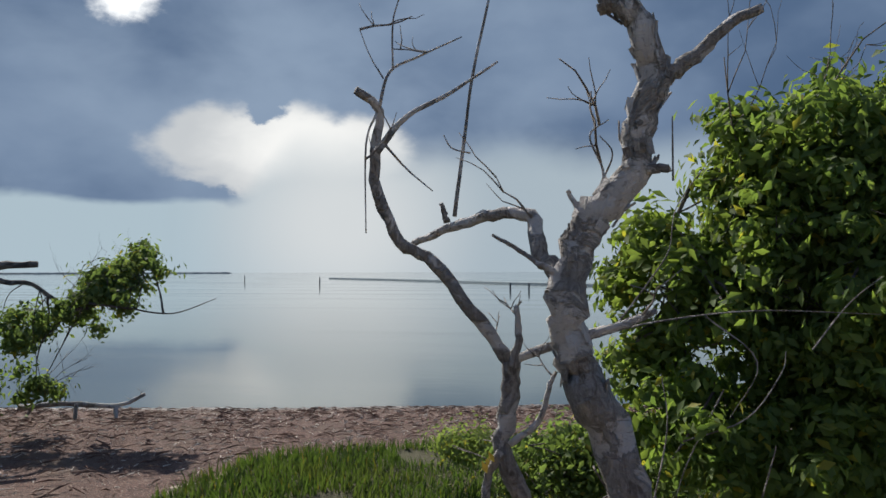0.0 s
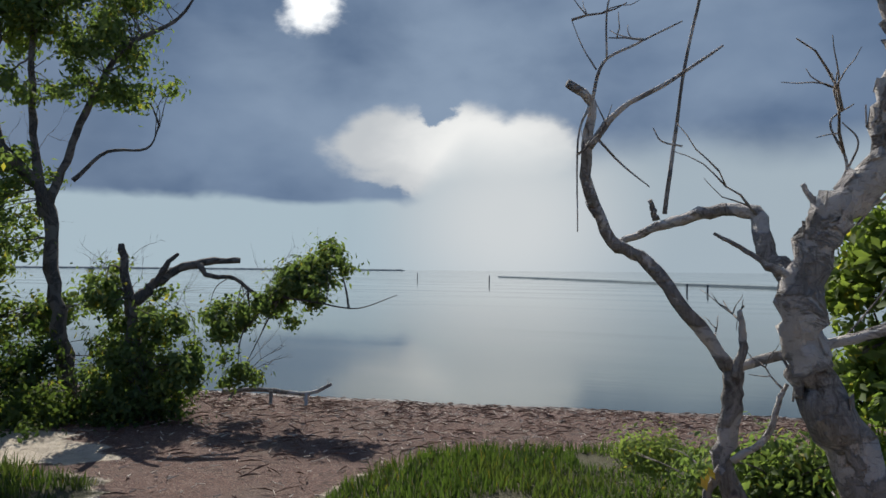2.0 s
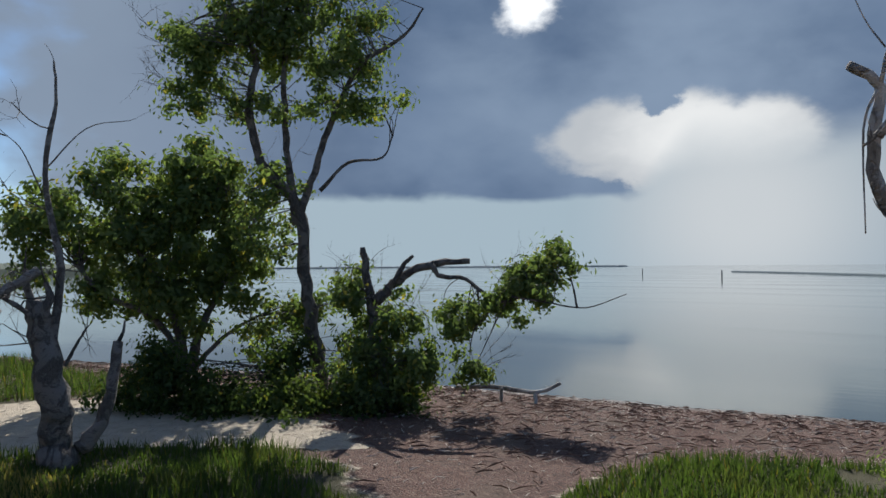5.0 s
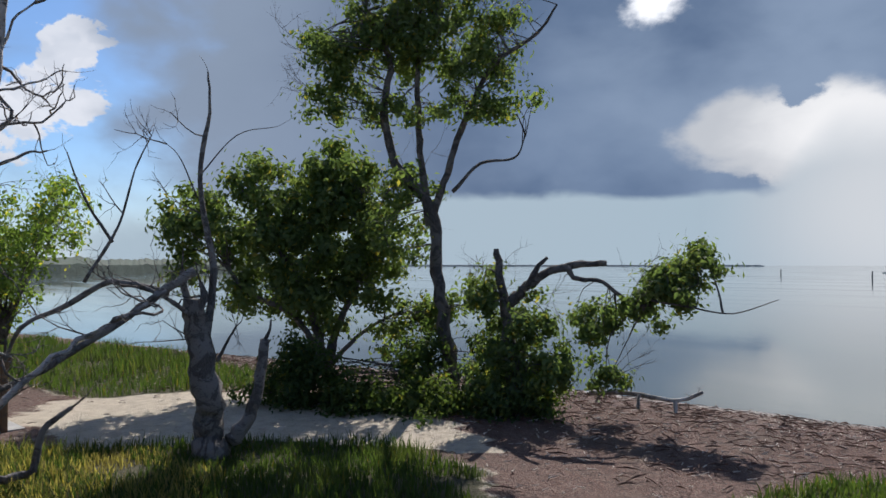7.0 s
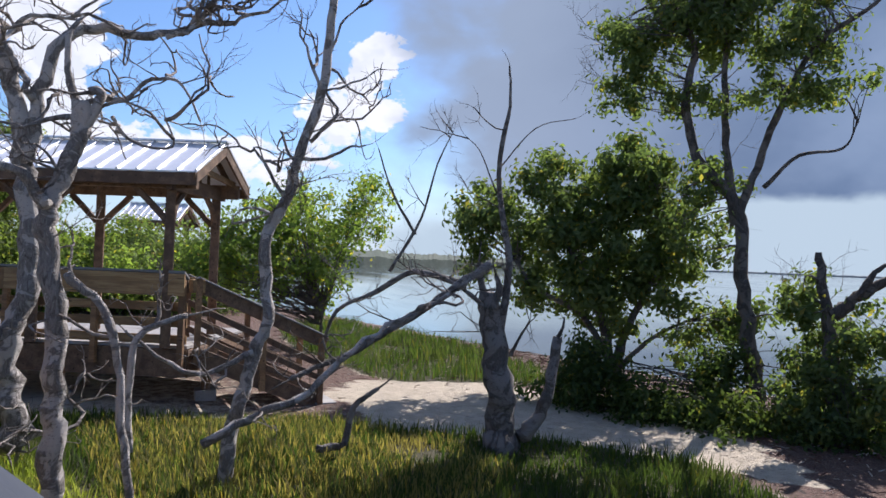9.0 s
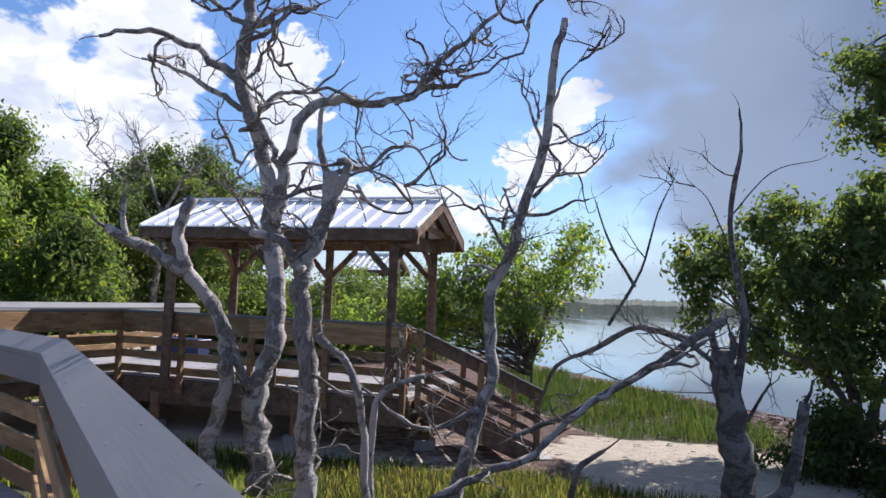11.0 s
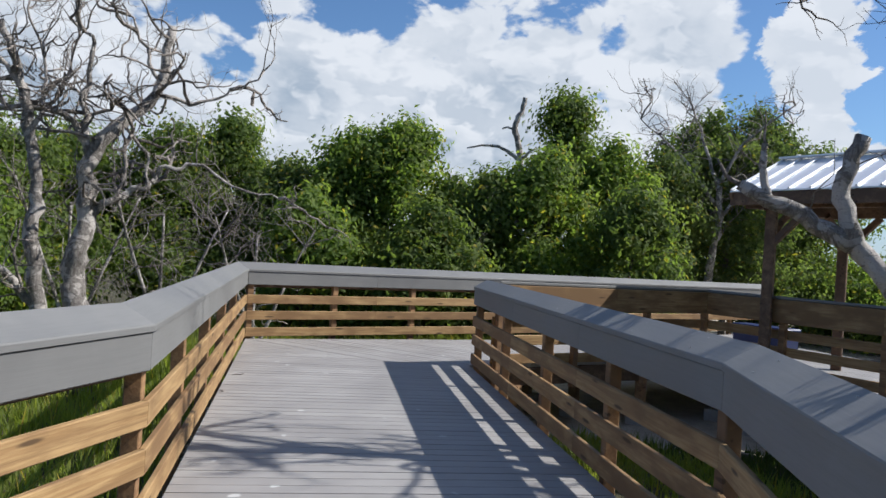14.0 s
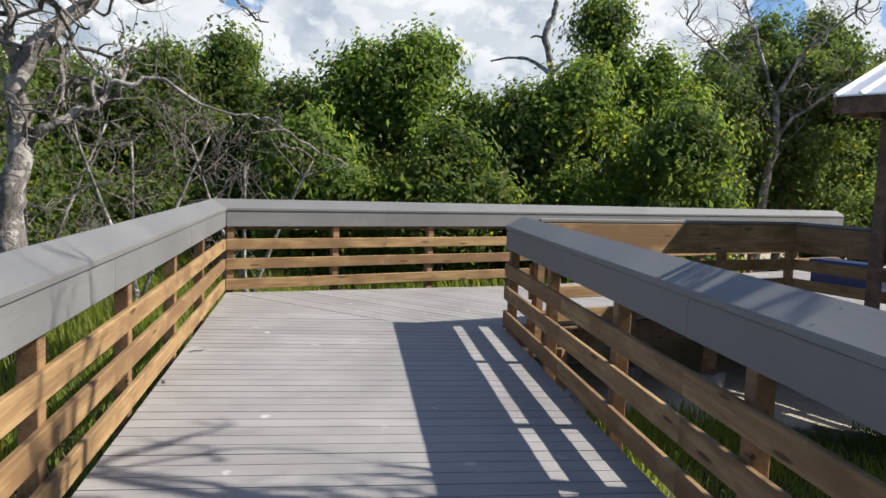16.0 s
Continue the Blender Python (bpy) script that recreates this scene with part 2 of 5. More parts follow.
def leaf_material(name, deep, fresh, tip, shine=0.68):
    """Thick leaves: each one a little different, light coming through."""
    m, k, b, o = material(name)
    rnd = k.put("ShaderNodeNewGeometry").outputs["Random Per Island"]
    area = k.noise(coords(k), 0.9, 2)
    c = k.mix(k.step(rnd, 0.0, 1.0), deep, fresh)
    c = k.mix(k.m("MULTIPLY", k.step(area, 0.5, 0.68), 0.6), c, tip)
    c = k.mix(k.step(rnd, 0.955, 0.97), c, (tip[0] * 1.5, tip[1] * 1.1, tip[2] * 0.7))
    k.wire(c, b.inputs["Base Color"])
    k.wire(shine, b.inputs["Roughness"])
    b.inputs["Specular IOR Level"].default_value = 0.28
    t = k.put("ShaderNodeBsdfTranslucent", Color=k.mix(1.0, c, (1.6, 1.7, 0.85), "MULTIPLY"))
    s = k.put("ShaderNodeMixShader", Fac=0.56)
    k.wire(b.outputs[0], s.inputs[1])
    k.wire(t.outputs[0], s.inputs[2])
    k.wire(s.outputs[0], o.inputs[0])
    return m


LEAF = leaf_material("mangrove_leaf", (0.085, 0.122, 0.050), (0.145, 0.19, 0.072), (0.185, 0.22, 0.08))
LEAF_BRIGHT = leaf_material("buttonwood_leaf", (0.11, 0.165, 0.045), (0.19, 0.26, 0.066), (0.27, 0.32, 0.085))
LEAF_OLIVE = leaf_material("olive_mangrove_leaf", (0.09, 0.135, 0.045), (0.155, 0.205, 0.058), (0.20, 0.245, 0.07))
# leaf colours darkened to carry the shade beneath the shore trees
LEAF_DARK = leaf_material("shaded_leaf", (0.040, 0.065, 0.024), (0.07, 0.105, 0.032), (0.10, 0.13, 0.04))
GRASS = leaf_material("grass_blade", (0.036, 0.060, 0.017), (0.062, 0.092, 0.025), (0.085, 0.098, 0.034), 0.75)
# brighter copy of the grass, with sunlight mixed into its colour
GRASS_SUN = leaf_material("sun_tinted_grass_blade", (0.15, 0.19, 0.035), (0.22, 0.26, 0.05), (0.28, 0.29, 0.08), 0.6)
GRASS_DRY = leaf_material("dry_grass_blade", (0.20, 0.17, 0.065), (0.28, 0.225, 0.09), (0.16, 0.16, 0.055), 0.7)


def plain_material(name, a, c0, scale, rough=0.8, metal=0.0, bump_d=0.004, bump_s=0.4):
    m, k, b, o = material(name)
    p = coords(k)
    n1, n2 = k.noise(p, scale, 5, 0.6), k.noise(p, scale * 9, 3, 0.6)
    k.wire(k.mix(k.step(k.m("ADD", n1, k.m("MULTIPLY", k.m("SUBTRACT", n2, 0.5), 0.5)), 0.3, 0.7), a, c0), b.inputs["Base Color"])
    k.wire(k.step(n1, 0.3, 0.7, rough * 0.85, min(1.0, rough * 1.15)), b.inputs["Roughness"])
    k.wire(metal, b.inputs["Metallic"])
    relief(k, b, n2, bump_s, bump_d)
    return m


ROOFING = plain_material("galvanised_roof_sheet", (0.80, 0.81, 0.83), (0.70, 0.71, 0.74), 1.5, 0.33, 0.25, 0.001, 0.2)
CONCRETE = plain_material("footing_concrete", (0.36, 0.35, 0.33), (0.26, 0.25, 0.24), 3.0, 0.9)
PILE = plain_material("tarred_pile", (0.06, 0.06, 0.065), (0.11, 0.11, 0.11), 2.0, 0.9)
WRACK = plain_material("seaweed_wrack", (0.17, 0.085, 0.055), (0.075, 0.042, 0.032), 14.0, 0.95, 0.0, 0.02, 0.8)
FAR_WOOD = plain_material("far_mangrove", (0.055, 0.075, 0.055), (0.10, 0.125, 0.10), 0.15, 1.0, 0.0, 0.2, 0.5)
BLUE = plain_material("blue_plastic", (0.012, 0.022, 0.10), (0.010, 0.018, 0.075), 4.0, 0.45)
YELLOW_LEAF = plain_material("yellow_leaf", (0.62, 0.45, 0.03), (0.5, 0.33, 0.03), 20.0, 0.5)
# distance haze is painted in: base colour greyer and paler than the shore itself
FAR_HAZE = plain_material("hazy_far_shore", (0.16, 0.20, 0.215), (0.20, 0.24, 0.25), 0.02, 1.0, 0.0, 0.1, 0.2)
PALE_CHIP = plain_material("pale_shell_and_stick", (0.52, 0.45, 0.38), (0.36, 0.29, 0.23), 20.0, 0.9)
STEEL = plain_material("screw_steel", (0.5, 0.5, 0.5), (0.35, 0.34, 0.33), 30.0, 0.35, 0.9)


def attribute(k, name):
    n = k.put("ShaderNodeAttribute")
    n.attribute_name = name
    return n.outputs["Fac"]


def ground_material():
    m, k, b, o = material("sand_wrack_and_soil")
    p = k.put("ShaderNodeNewGeometry").outputs["Position"]
    wrack = attribute(k, "wrack")
    soil = attribute(k, "soil")
    wet = attribute(k, "wet")
    big, mid, tiny = k.noise(p, 0.7, 5, 0.6), k.noise(p, 5.0, 5, 0.65), k.noise(p, 38.0, 4, 0.7)
    chips = k.put("ShaderNodeTexVoronoi", Scale=21.0)
    k.wire(k.v("MULTIPLY", p, (1.0, 2.2, 1.0)), chips.inputs["Vector"])
    sand = k.mix(k.step(mid, 0.35, 0.7), (0.58, 0.50, 0.385), (0.45, 0.38, 0.29))
    sand = k.mix(k.m("MULTIPLY", k.step(tiny, 0.52, 0.7), 0.6), sand, (0.19, 0.155, 0.115))
    weed = k.mix(k.step(tiny, 0.35, 0.66), (0.065, 0.036, 0.028), (0.185, 0.10, 0.072))
    weed = k.mix(k.step(chips.outputs["Distance"], 0.30, 0.14), weed, (0.34, 0.26, 0.21))
    weed = k.mix(k.m("MULTIPLY", k.step(big, 0.5, 0.7), 0.6), weed, (0.14, 0.10, 0.075))
    tuft = k.noise(k.v("MULTIPLY", p, (6.0, 13.0, 6.0)), 1.0, 5, 0.7, 0.8)
    weed = k.mix(k.step(tuft, 0.55, 0.68), weed, (0.045, 0.03, 0.026))
    weed = k.mix(k.step(tuft, 0.42, 0.30), weed, (0.27, 0.185, 0.14))
    edge_n = k.m("ADD", k.m("MULTIPLY", k.m("SUBTRACT", mid, 0.5), 1.1), k.m("MULTIPLY", k.m("SUBTRACT", tiny, 0.5), 0.9))
    c = k.mix(k.step(k.m("ADD", wrack, edge_n), 0.3, 0.62), sand, weed)
    c = k.mix(k.step(k.m("ADD", soil, edge_n), 0.35, 0.75), c, k.mix(tiny, (0.05, 0.045, 0.022), (0.10, 0.09, 0.04)))
    c = k.mix(k.m("MULTIPLY", wet, 0.65), c, (0.075, 0.06, 0.05))
    k.wire(c, b.inputs["Base Color"])
    k.wire(k.step(wet, 0.0, 1.0, 0.95, 0.4), b.inputs["Roughness"])
    relief(k, b, k.m("ADD", k.m("ADD", mid, tiny), k.m("MULTIPLY", chips.outputs["Distance"], 0.6)), 0.85, 0.05)
    return m


def water_material():
    m, k, b, o = material("calm_bay_water")
    p = k.put("ShaderNodeNewGeometry").outputs["Position"]
    calm = k.noise(k.v("MULTIPLY", p, (0.05, 0.11, 1.0)), 1.0, 3)
    rip = k.noise(k.v("MULTIPLY", p, (0.9, 3.4, 1.0)), 1.0, 3, 0.5, 0.4)
    far = k.noise(k.v("MULTIPLY", p, (0.03, 0.16, 1.0)), 1.0, 4)
    k.wire(k.mix(calm, (0.055, 0.075, 0.075), (0.085, 0.105, 0.10)), b.inputs["Base Color"])
    k.wire(k.step(far, 0.4, 0.65, 0.03, 0.11), b.inputs["Roughness"])
    k.wire(1.33, b.inputs["IOR"])
    b.inputs["Specular IOR Level"].default_value = 0.9
    relief(k, b, k.m("MULTIPLY", rip, k.step(calm, 0.35, 0.65, 0.25, 1.0)), 0.25, 0.010)
    return m


GROUND, WATER = ground_material(), water_material()


# ---- tools for building ----
class Geo:
    """Vertices and faces of one mesh in the making."""

    def __init__(self):
        self.v, self.f = [], []

    def prism(self, p0, p1, w, h, up=(0, 0, 1), ch=0.006):
        """A straight board from p0 to p1, w wide and h high, with chamfered long edges."""
        p0, p1, up = Vector(p0), Vector(p1), Vector(up)
        d = (p1 - p0).normalized()
        side = d.cross(up).normalized()
        up = side.cross(d)
        a, b, c = w / 2, h / 2, min(ch, w / 4, h / 4)
        ring = [(a - c, -b), (a, -b + c), (a, b - c), (a - c, b), (-a + c, b), (-a, b - c), (-a, -b + c), (-a + c, -b)]
        n = len(self.v)
        for p in (p0, p1):
            self.v += [tuple(p + side * x + up * y) for x, y in ring]
        self.f += [(n + i, n + (i + 1) % 8, n + 8 + (i + 1) % 8, n + 8 + i) for i in range(8)]
        self.f += [tuple(range(n + 7, n - 1, -1)), tuple(range(n + 8, n + 16))]
        return self

    def slab(self, outline, z0, z1, ch=0.0):
        """An upright solid over a convex outline in plan, top edges chamfered."""
        n, k = len(self.v), len(outline)
        mid = Vector((sum(p[0] for p in outline) / k, sum(p[1] for p in outline) / k))
        rings = [(z0, 0.0), (z1 - ch, 0.0), (z1, ch)] if ch else [(z0, 0.0), (z1, 0.0)]
        for z, inset in rings:
            for x, y in outline:
                q = Vector((x, y))
                if inset:
                    t = mid - q
                    q = q + t.normalized() * min(inset, t.length / 3)
                self.v.append((q.x, q.y, z))
        for r in range(len(rings) - 1):
            self.f += [(n + r * k + i, n + r * k + (i + 1) % k, n + (r + 1) * k + (i + 1) % k, n + (r + 1) * k + i) for i in range(k)]
        top = n + (len(rings) - 1) * k
        self.f += [tuple(range(n + k - 1, n - 1, -1)), tuple(range(top, top + k))]
        return self

    def tube(self, pts, radii, sides=7, rough=0.0, rng=None):
        n, k = len(self.v), len(pts)
        ref = Vector((0.31, 0.77, 0.55))
        for i, p in enumerate(pts):
            d = (Vector(pts[min(i + 1, k - 1)]) - Vector(pts[max(i - 1, 0)])).normalized()
            a = d.cross(ref).normalized()
            b = d.cross(a)
            for j in range(sides):
                g = 2 * math.pi * j / sides
                r = radii[i] * (1 + (rng.uniform(-rough, rough) if rng else 0))
                self.v.append(tuple(Vector(p) + (a * math.cos(g) + b * math.sin(g)) * r))
        for i in range(k - 1):
            self.f += [(n + i * sides + j, n + i * sides + (j + 1) % sides, n + (i + 1) * sides + (j + 1) % sides, n + (i + 1) * sides + j) for j in range(sides)]
        self.f += [tuple(range(n + sides - 1, n - 1, -1)), tuple(range(n + (k - 1) * sides, n + k * sides))]
        return self

    def mesh(self, name, mat, smooth=False):
        me = bpy.data.meshes.new(name)
        me.from_pydata(self.v, [], self.f)
        me.materials.append(mat)
        if smooth:
            me.polygons.foreach_set("use_smooth", [True] * len(me.polygons))
        me.update()
        return me


def part(name, geo, mat, parent=None, label="", smooth=False):
    ob = new(name, geo.mesh(name, mat, smooth) if isinstance(geo, Geo) else geo)
    ob.parent = parent
    return tagged(ob, label)


def thing(name, label, category, group="", kind="", at=(0, 0, 0)):
    ob = new(name)
    ob.location = at
    ob.empty_display_size = 0.2
    return tagged(ob, label, category, group, kind)


def local(ob, p):
    """A place in the world as seen from a thing's base, which is never turned."""
    return Vector(p) - ob.location


def bend(pts, per=5):
    """A smooth line through a few points."""
    q = [Vector(p) for p in pts]
    q = [q[0] * 2 - q[1]] + q + [q[-1] * 2 - q[-2]]
    out = []
    for i in range(1, len(q) - 2):
        for s in range(per):
            t = s / per
            out.append(0.5 * (2 * q[i] + (q[i + 1] - q[i - 1]) * t + (2 * q[i - 1] - 5 * q[i] + 4 * q[i + 1] - q[i + 2]) * t * t + (3 * q[i] - q[i - 1] - 3 * q[i + 1] + q[i + 2]) * t ** 3))
    return out + [q[-2]]


def limb(geo, pts, r0, r1, rng, sides=8, wob=0.25, rough=0.12, zig=0.0):
    """A gnarled limb along a line, tapering, with swellings. Returns the line."""
    line = bend(pts)
    k = len(line)
    rad = []
    if r0 < 0.012:
        wob, rough = 0.1, 0.03
    for i in range(k):
        t = i / (k - 1)
        r = r0 + (r1 - r0) * t ** 0.85
        rad.append(r * (1 + 0.16 * noise.noise(line[i] * 9.0)))
        if 0 < i < k - 1:
            line[i] = line[i] + Vector((rng.uniform(-1, 1), rng.uniform(-1, 1), rng.uniform(-1, 1))) * r * wob + noise.noise_vector(line[i] * 4.3) * zig
    geo.tube(line, rad, sides, rough, rng)
    return line


def spray(geo, p, d, length, r, depth, rng, spread=0.7, lift=0.12, kids=3, crook=0.3):
    """Bare branching twigs from p along d."""
    p, d = Vector(p), Vector(d).normalized()
    pts, steps = [p], 4
    for i in range(steps):
        d = (d + Vector((rng.gauss(0, crook), rng.gauss(0, crook), rng.gauss(0, crook) + lift)) * 0.6).normalized()
        pts.append(pts[-1] + d * length / steps)
    geo.tube(pts, [r * (1 - 0.62 * i / steps) for i in range(steps + 1)], 5 if r > 0.008 else 3)
    if depth > 0:
        for i in range(kids):
            t = rng.randint(1, steps)
            e = (d + Vector((rng.gauss(0, spread), rng.gauss(0, spread), rng.gauss(0, spread)))).normalized()
            spray(geo, pts[t], e, length * rng.uniform(0.45, 0.75), r * 0.55, depth - 1, rng, spread, lift, kids, crook)
    return pts


def gnarl(geo, p, d, length, r, depth, rng):
    """A crooked bare bough that forks, with short kinked ends."""
    p, d = Vector(p), Vector(d).normalized()
    pts, steps = [p], 7
    for i in range(steps):
        d = (d + Vector((rng.gauss(0, 0.42), rng.gauss(0, 0.42), rng.gauss(0, 0.42) + 0.08))).normalized()
        pts.append(pts[-1] + d * length / steps * rng.uniform(0.7, 1.3))
    geo.tube(pts, [r * (1 - 0.55 * i / steps) for i in range(steps + 1)], 6 if r > 0.012 else 4)
    for t in rng.sample(range(2, steps + 1), 3 if depth else 2):
        e = (d + Vector((rng.gauss(0, 0.75), rng.gauss(0, 0.75), rng.gauss(0.1, 0.7)))).normalized()
        if depth:
            gnarl(geo, pts[t], e, length * rng.uniform(0.45, 0.7), r * 0.6, depth - 1, rng)
        else:
            spray(geo, pts[t], e, length * rng.uniform(0.35, 0.7), max(r * 0.5, 0.003), 1, rng, kids=2, crook=0.5)


def leaf_mesh(name, centres, normals, size, mat, rng, long=2.1):
    """Many single leaves: pointed, folded along the midrib."""
    n = len(centres)
    nr = normals / np.maximum(np.linalg.norm(normals, axis=1, keepdims=True), 1e-6)
    a = np.cross(nr, rng.normal(size=(n, 3)))
    a /= np.maximum(np.linalg.norm(a, axis=1, keepdims=True), 1e-6)
    b = np.cross(nr, a)
    s = size * rng.uniform(0.65, 1.3, (n, 1))
    co = np.empty((n, 4, 3))
    co[:, 0] = centres - a * s * long / 2
    co[:, 1] = centres + b * s / 2 + nr * s * 0.16 + a * s * 0.2
    co[:, 2] = centres + a * s * long / 2 - nr * s * 0.1
    co[:, 3] = centres - b * s / 2 + nr * s * 0.16 + a * s * 0.2
    base = (np.arange(n) * 4)[:, None]
    tri = np.concatenate([base + np.array([0, 1, 2]), base + np.array([0, 2, 3])], 1).reshape(-1)
    return quick_mesh(name, co.reshape(-1, 3), tri, mat)


def quick_mesh(name, co, tri, mat):
    me = bpy.data.meshes.new(name)
    me.vertices.add(len(co))
    me.vertices.foreach_set("co", np.ascontiguousarray(co, dtype=np.float32).ravel())
    me.loops.add(len(tri))
    me.loops.foreach_set("vertex_index", tri.astype(np.int32))
    me.polygons.add(len(tri) // 3)
    me.polygons.foreach_set("loop_start", np.arange(0, len(tri), 3, dtype=np.int32))
    me.materials.append(mat)
    me.update(calc_edges=True)
    me.validate()
    return me


def foliage(blobs, count, rng, tuft=0.16, per=46):
    """Leaf places for a crown: tufts of leaves over and inside several uneven lobes."""
    weight = np.array([b[3] * b[4] * b[5] for b in blobs]) ** 0.67
    tufts = max(6, count // per)
    which = rng.choice(len(blobs), tufts, p=weight / weight.sum())
    u = rng.normal(size=(tufts, 3))
    u /= np.linalg.norm(u, axis=1, keepdims=True)
    rad = rng.uniform(0.25, 1.12, (tufts, 1)) ** 0.6
    wob = np.array([noise.noise(Vector(q) * 2.1 + Vector((w * 3.1, 0, 0))) for q, w in zip(u, which)])[:, None]
    B = np.array(blobs)
    mid = B[which, :3] + u * B[which, 3:6] * rad * (1 + 0.9 * wob)
    pick = rng.integers(0, tufts, count)
    off = rng.normal(size=(count, 3)) * np.array([tuft, tuft, tuft * 0.75]) * (0.55 + np.minimum(rng.exponential(0.45, (count, 1)), 0.9))
    c = mid[pick] + off
    nrm = off * 1.4 / tuft * 0.16 + rng.normal(size=(count, 3)) * 0.08 + np.array([0, 0, 0.08])
    return c, nrm, mid


def live_tree(name, label, base, stems, blobs, count, leaf, mat, seed, tuft=0.16, bark=BARK, limbs=14, bare=0, kind="", group="", reach=0.022, per=46):
    """A leafy tree or shrub: trunk stems, limbs that reach the tufts, a crown of leaves."""
    rng, nrg = random.Random(seed), np.random.default_rng(seed)
    tree = thing(name, label, "tree" if "tree" in name else "shrub", group, kind, base)
    base = Vector(base)
    tg = Geo()
    tops = []
    for pts, r0, r1 in stems:
        tops += limb(tg, [Vector(p) - base for p in pts], r0, r1, rng, 8)[2:]
    part("trunk", tg, bark, tree, smooth=True)
    rel = [(b[0] - base.x, b[1] - base.y, b[2] - base.z, *b[3:]) for b in blobs]
    c, nrm, mid = foliage(rel, count, nrg, tuft, per)
    lg = Geo()
    for i in range(limbs * 4):
        m = Vector(mid[rng.randrange(len(mid))])
        near = min(tops, key=lambda q: (q - m).length + rng.uniform(0, 0.5))
        sag = (near + m) / 2 + Vector((rng.uniform(-.15, .15), rng.uniform(-.15, .15), rng.uniform(-.05, .2)))
        limb(lg, [near, sag, m], reach if i < limbs else reach * 0.45, 0.005, rng, 5, 0.5)
    for i in range(bare):
        m = Vector(mid[rng.randrange(len(mid))])
        spray(lg, m, (m.x * 0.5 + rng.gauss(0, 0.4), m.y * 0.5 + rng.gauss(0, 0.4), 0.5), 0.7, 0.008, 2, rng)
    tagged(part("branchwork", lg, bark, tree, smooth=True), kind="stuff")
    part("crown", leaf_mesh("crown", c, nrm, leaf, mat, nrg), mat, tree)
    return tree


def dead_tree(label, base, trunk, limbs, seed, sprays=(), r=(0.12, 0.05), mat=DEADWOOD, twig=DEADTWIG, random_twigs=0, twig_len=0.8, depth=2, kids=3, boughs=0, flakes=0, bough_r=0.026, zig=0.0):
    """A leafless tree: trunk, named limbs, fine twigs. limbs: (points, r0, r1)."""
    rng = random.Random(seed)
    tree = thing("dead_tree", label, "tree", "dead trees", "", base)
    b = Vector(base)
    tg = Geo()
    line = limb(tg, [Vector(p) - b for p in trunk], r[0], r[1], rng, 10, zig=zig * 0.6)
    part("trunk", tg, mat, tree, smooth=True)
    ends = line[len(line) // 2:]
    wg = Geo()
    for pts, r0, r1 in limbs:
        g = Geo()
        ln = limb(g, [Vector(p) - b for p in pts], r0, r1, rng, 8 if r0 > 0.03 else 6, zig=zig if r0 > 0.012 else 0.0)
        part("limb", g, mat, tree, smooth=True)
        ends += ln[2:]
        if twig_len > 0.3:
            spray(wg, ln[-1], ln[-1] - ln[-3], 0.28, max(r1 * 0.5, 0.004), 0, rng)
    for i in range(boughs):
        q = ends[rng.randrange(len(ends))]
        e = Vector((rng.gauss(0, 1), rng.gauss(0, 1), rng.uniform(-0.1, 0.9)))
        gnarl(wg, q, e, twig_len * rng.uniform(1.0, 1.9), bough_r * rng.uniform(0.7, 1.15), 1, rng)
    for i in range(random_twigs):
        q = ends[rng.randrange(len(ends))]
        spray(wg, q, (rng.gauss(0, 1), rng.gauss(0, 1), rng.uniform(-0.2, 1.0)), twig_len * rng.uniform(0.5, 1.2), 0.012 * twig_len + 0.003, depth, rng, kids=kids)
    for p, d, ln, rr, dp in sprays:
        spray(wg, Vector(p) - b, d, ln, rr, dp, rng)
    if flakes:
        fg = Geo()
        for i in range(flakes):
            t = rng.randrange(2, len(line) - 1)
            ax = (line[t] - line[t - 1]).normalized()
            e = Vector((rng.gauss(0, 1), rng.gauss(0, 1), rng.gauss(0, 1)))
            out = (e - ax * e.dot(ax)).normalized()
            rr = r[0] + (r[1] - r[0]) * (t / (len(line) - 1)) ** 0.85
            q = line[t] + (line[t - 1] - line[t]) * rng.random() + out * rr * 0.98
            ln = rng.uniform(0.015, 0.05)
            fg.prism(q - ax * ln, q + ax * ln * 0.8 + out * rng.uniform(0.0, 0.016), rng.uniform(0.012, 0.04), 0.005, out, 0.001)
        tagged(part("peeling_bark", fg, mat, tree), kind="stuff")
    if wg.v:
        tagged(part("twig_spray", wg, twig, tree, smooth=True), kind="stuff")
    return tree


def inside(poly, x, y):
    hit = False
    for (x0, y0), (x1, y1) in zip(poly, poly[1:] + poly[:1]):
        if (y0 > y) != (y1 > y) and x < (x1 - x0) * (y - y0) / (y1 - y0) + x0:
            hit = not hit
    return hit


def clip(poly, n, lo, hi):
    """The part of a convex outline between two parallel lines n.p = lo and n.p = hi."""
    for sgn, lim in ((1, lo), (-1, -hi)):
        out = []
        for p, q in zip(poly, poly[1:] + poly[:1]):
            a, b = sgn * (p[0] * n[0] + p[1] * n[1]) - lim, sgn * (q[0] * n[0] + q[1] * n[1]) - lim
            if a >= 0:
                out.append(p)
            if (a > 0 > b) or (a < 0 < b):
                t = a / (a - b)
                out.append((p[0] + (q[0] - p[0]) * t, p[1] + (q[1] - p[1]) * t))
        poly = out
        if len(poly) < 3:
            return []
    return poly


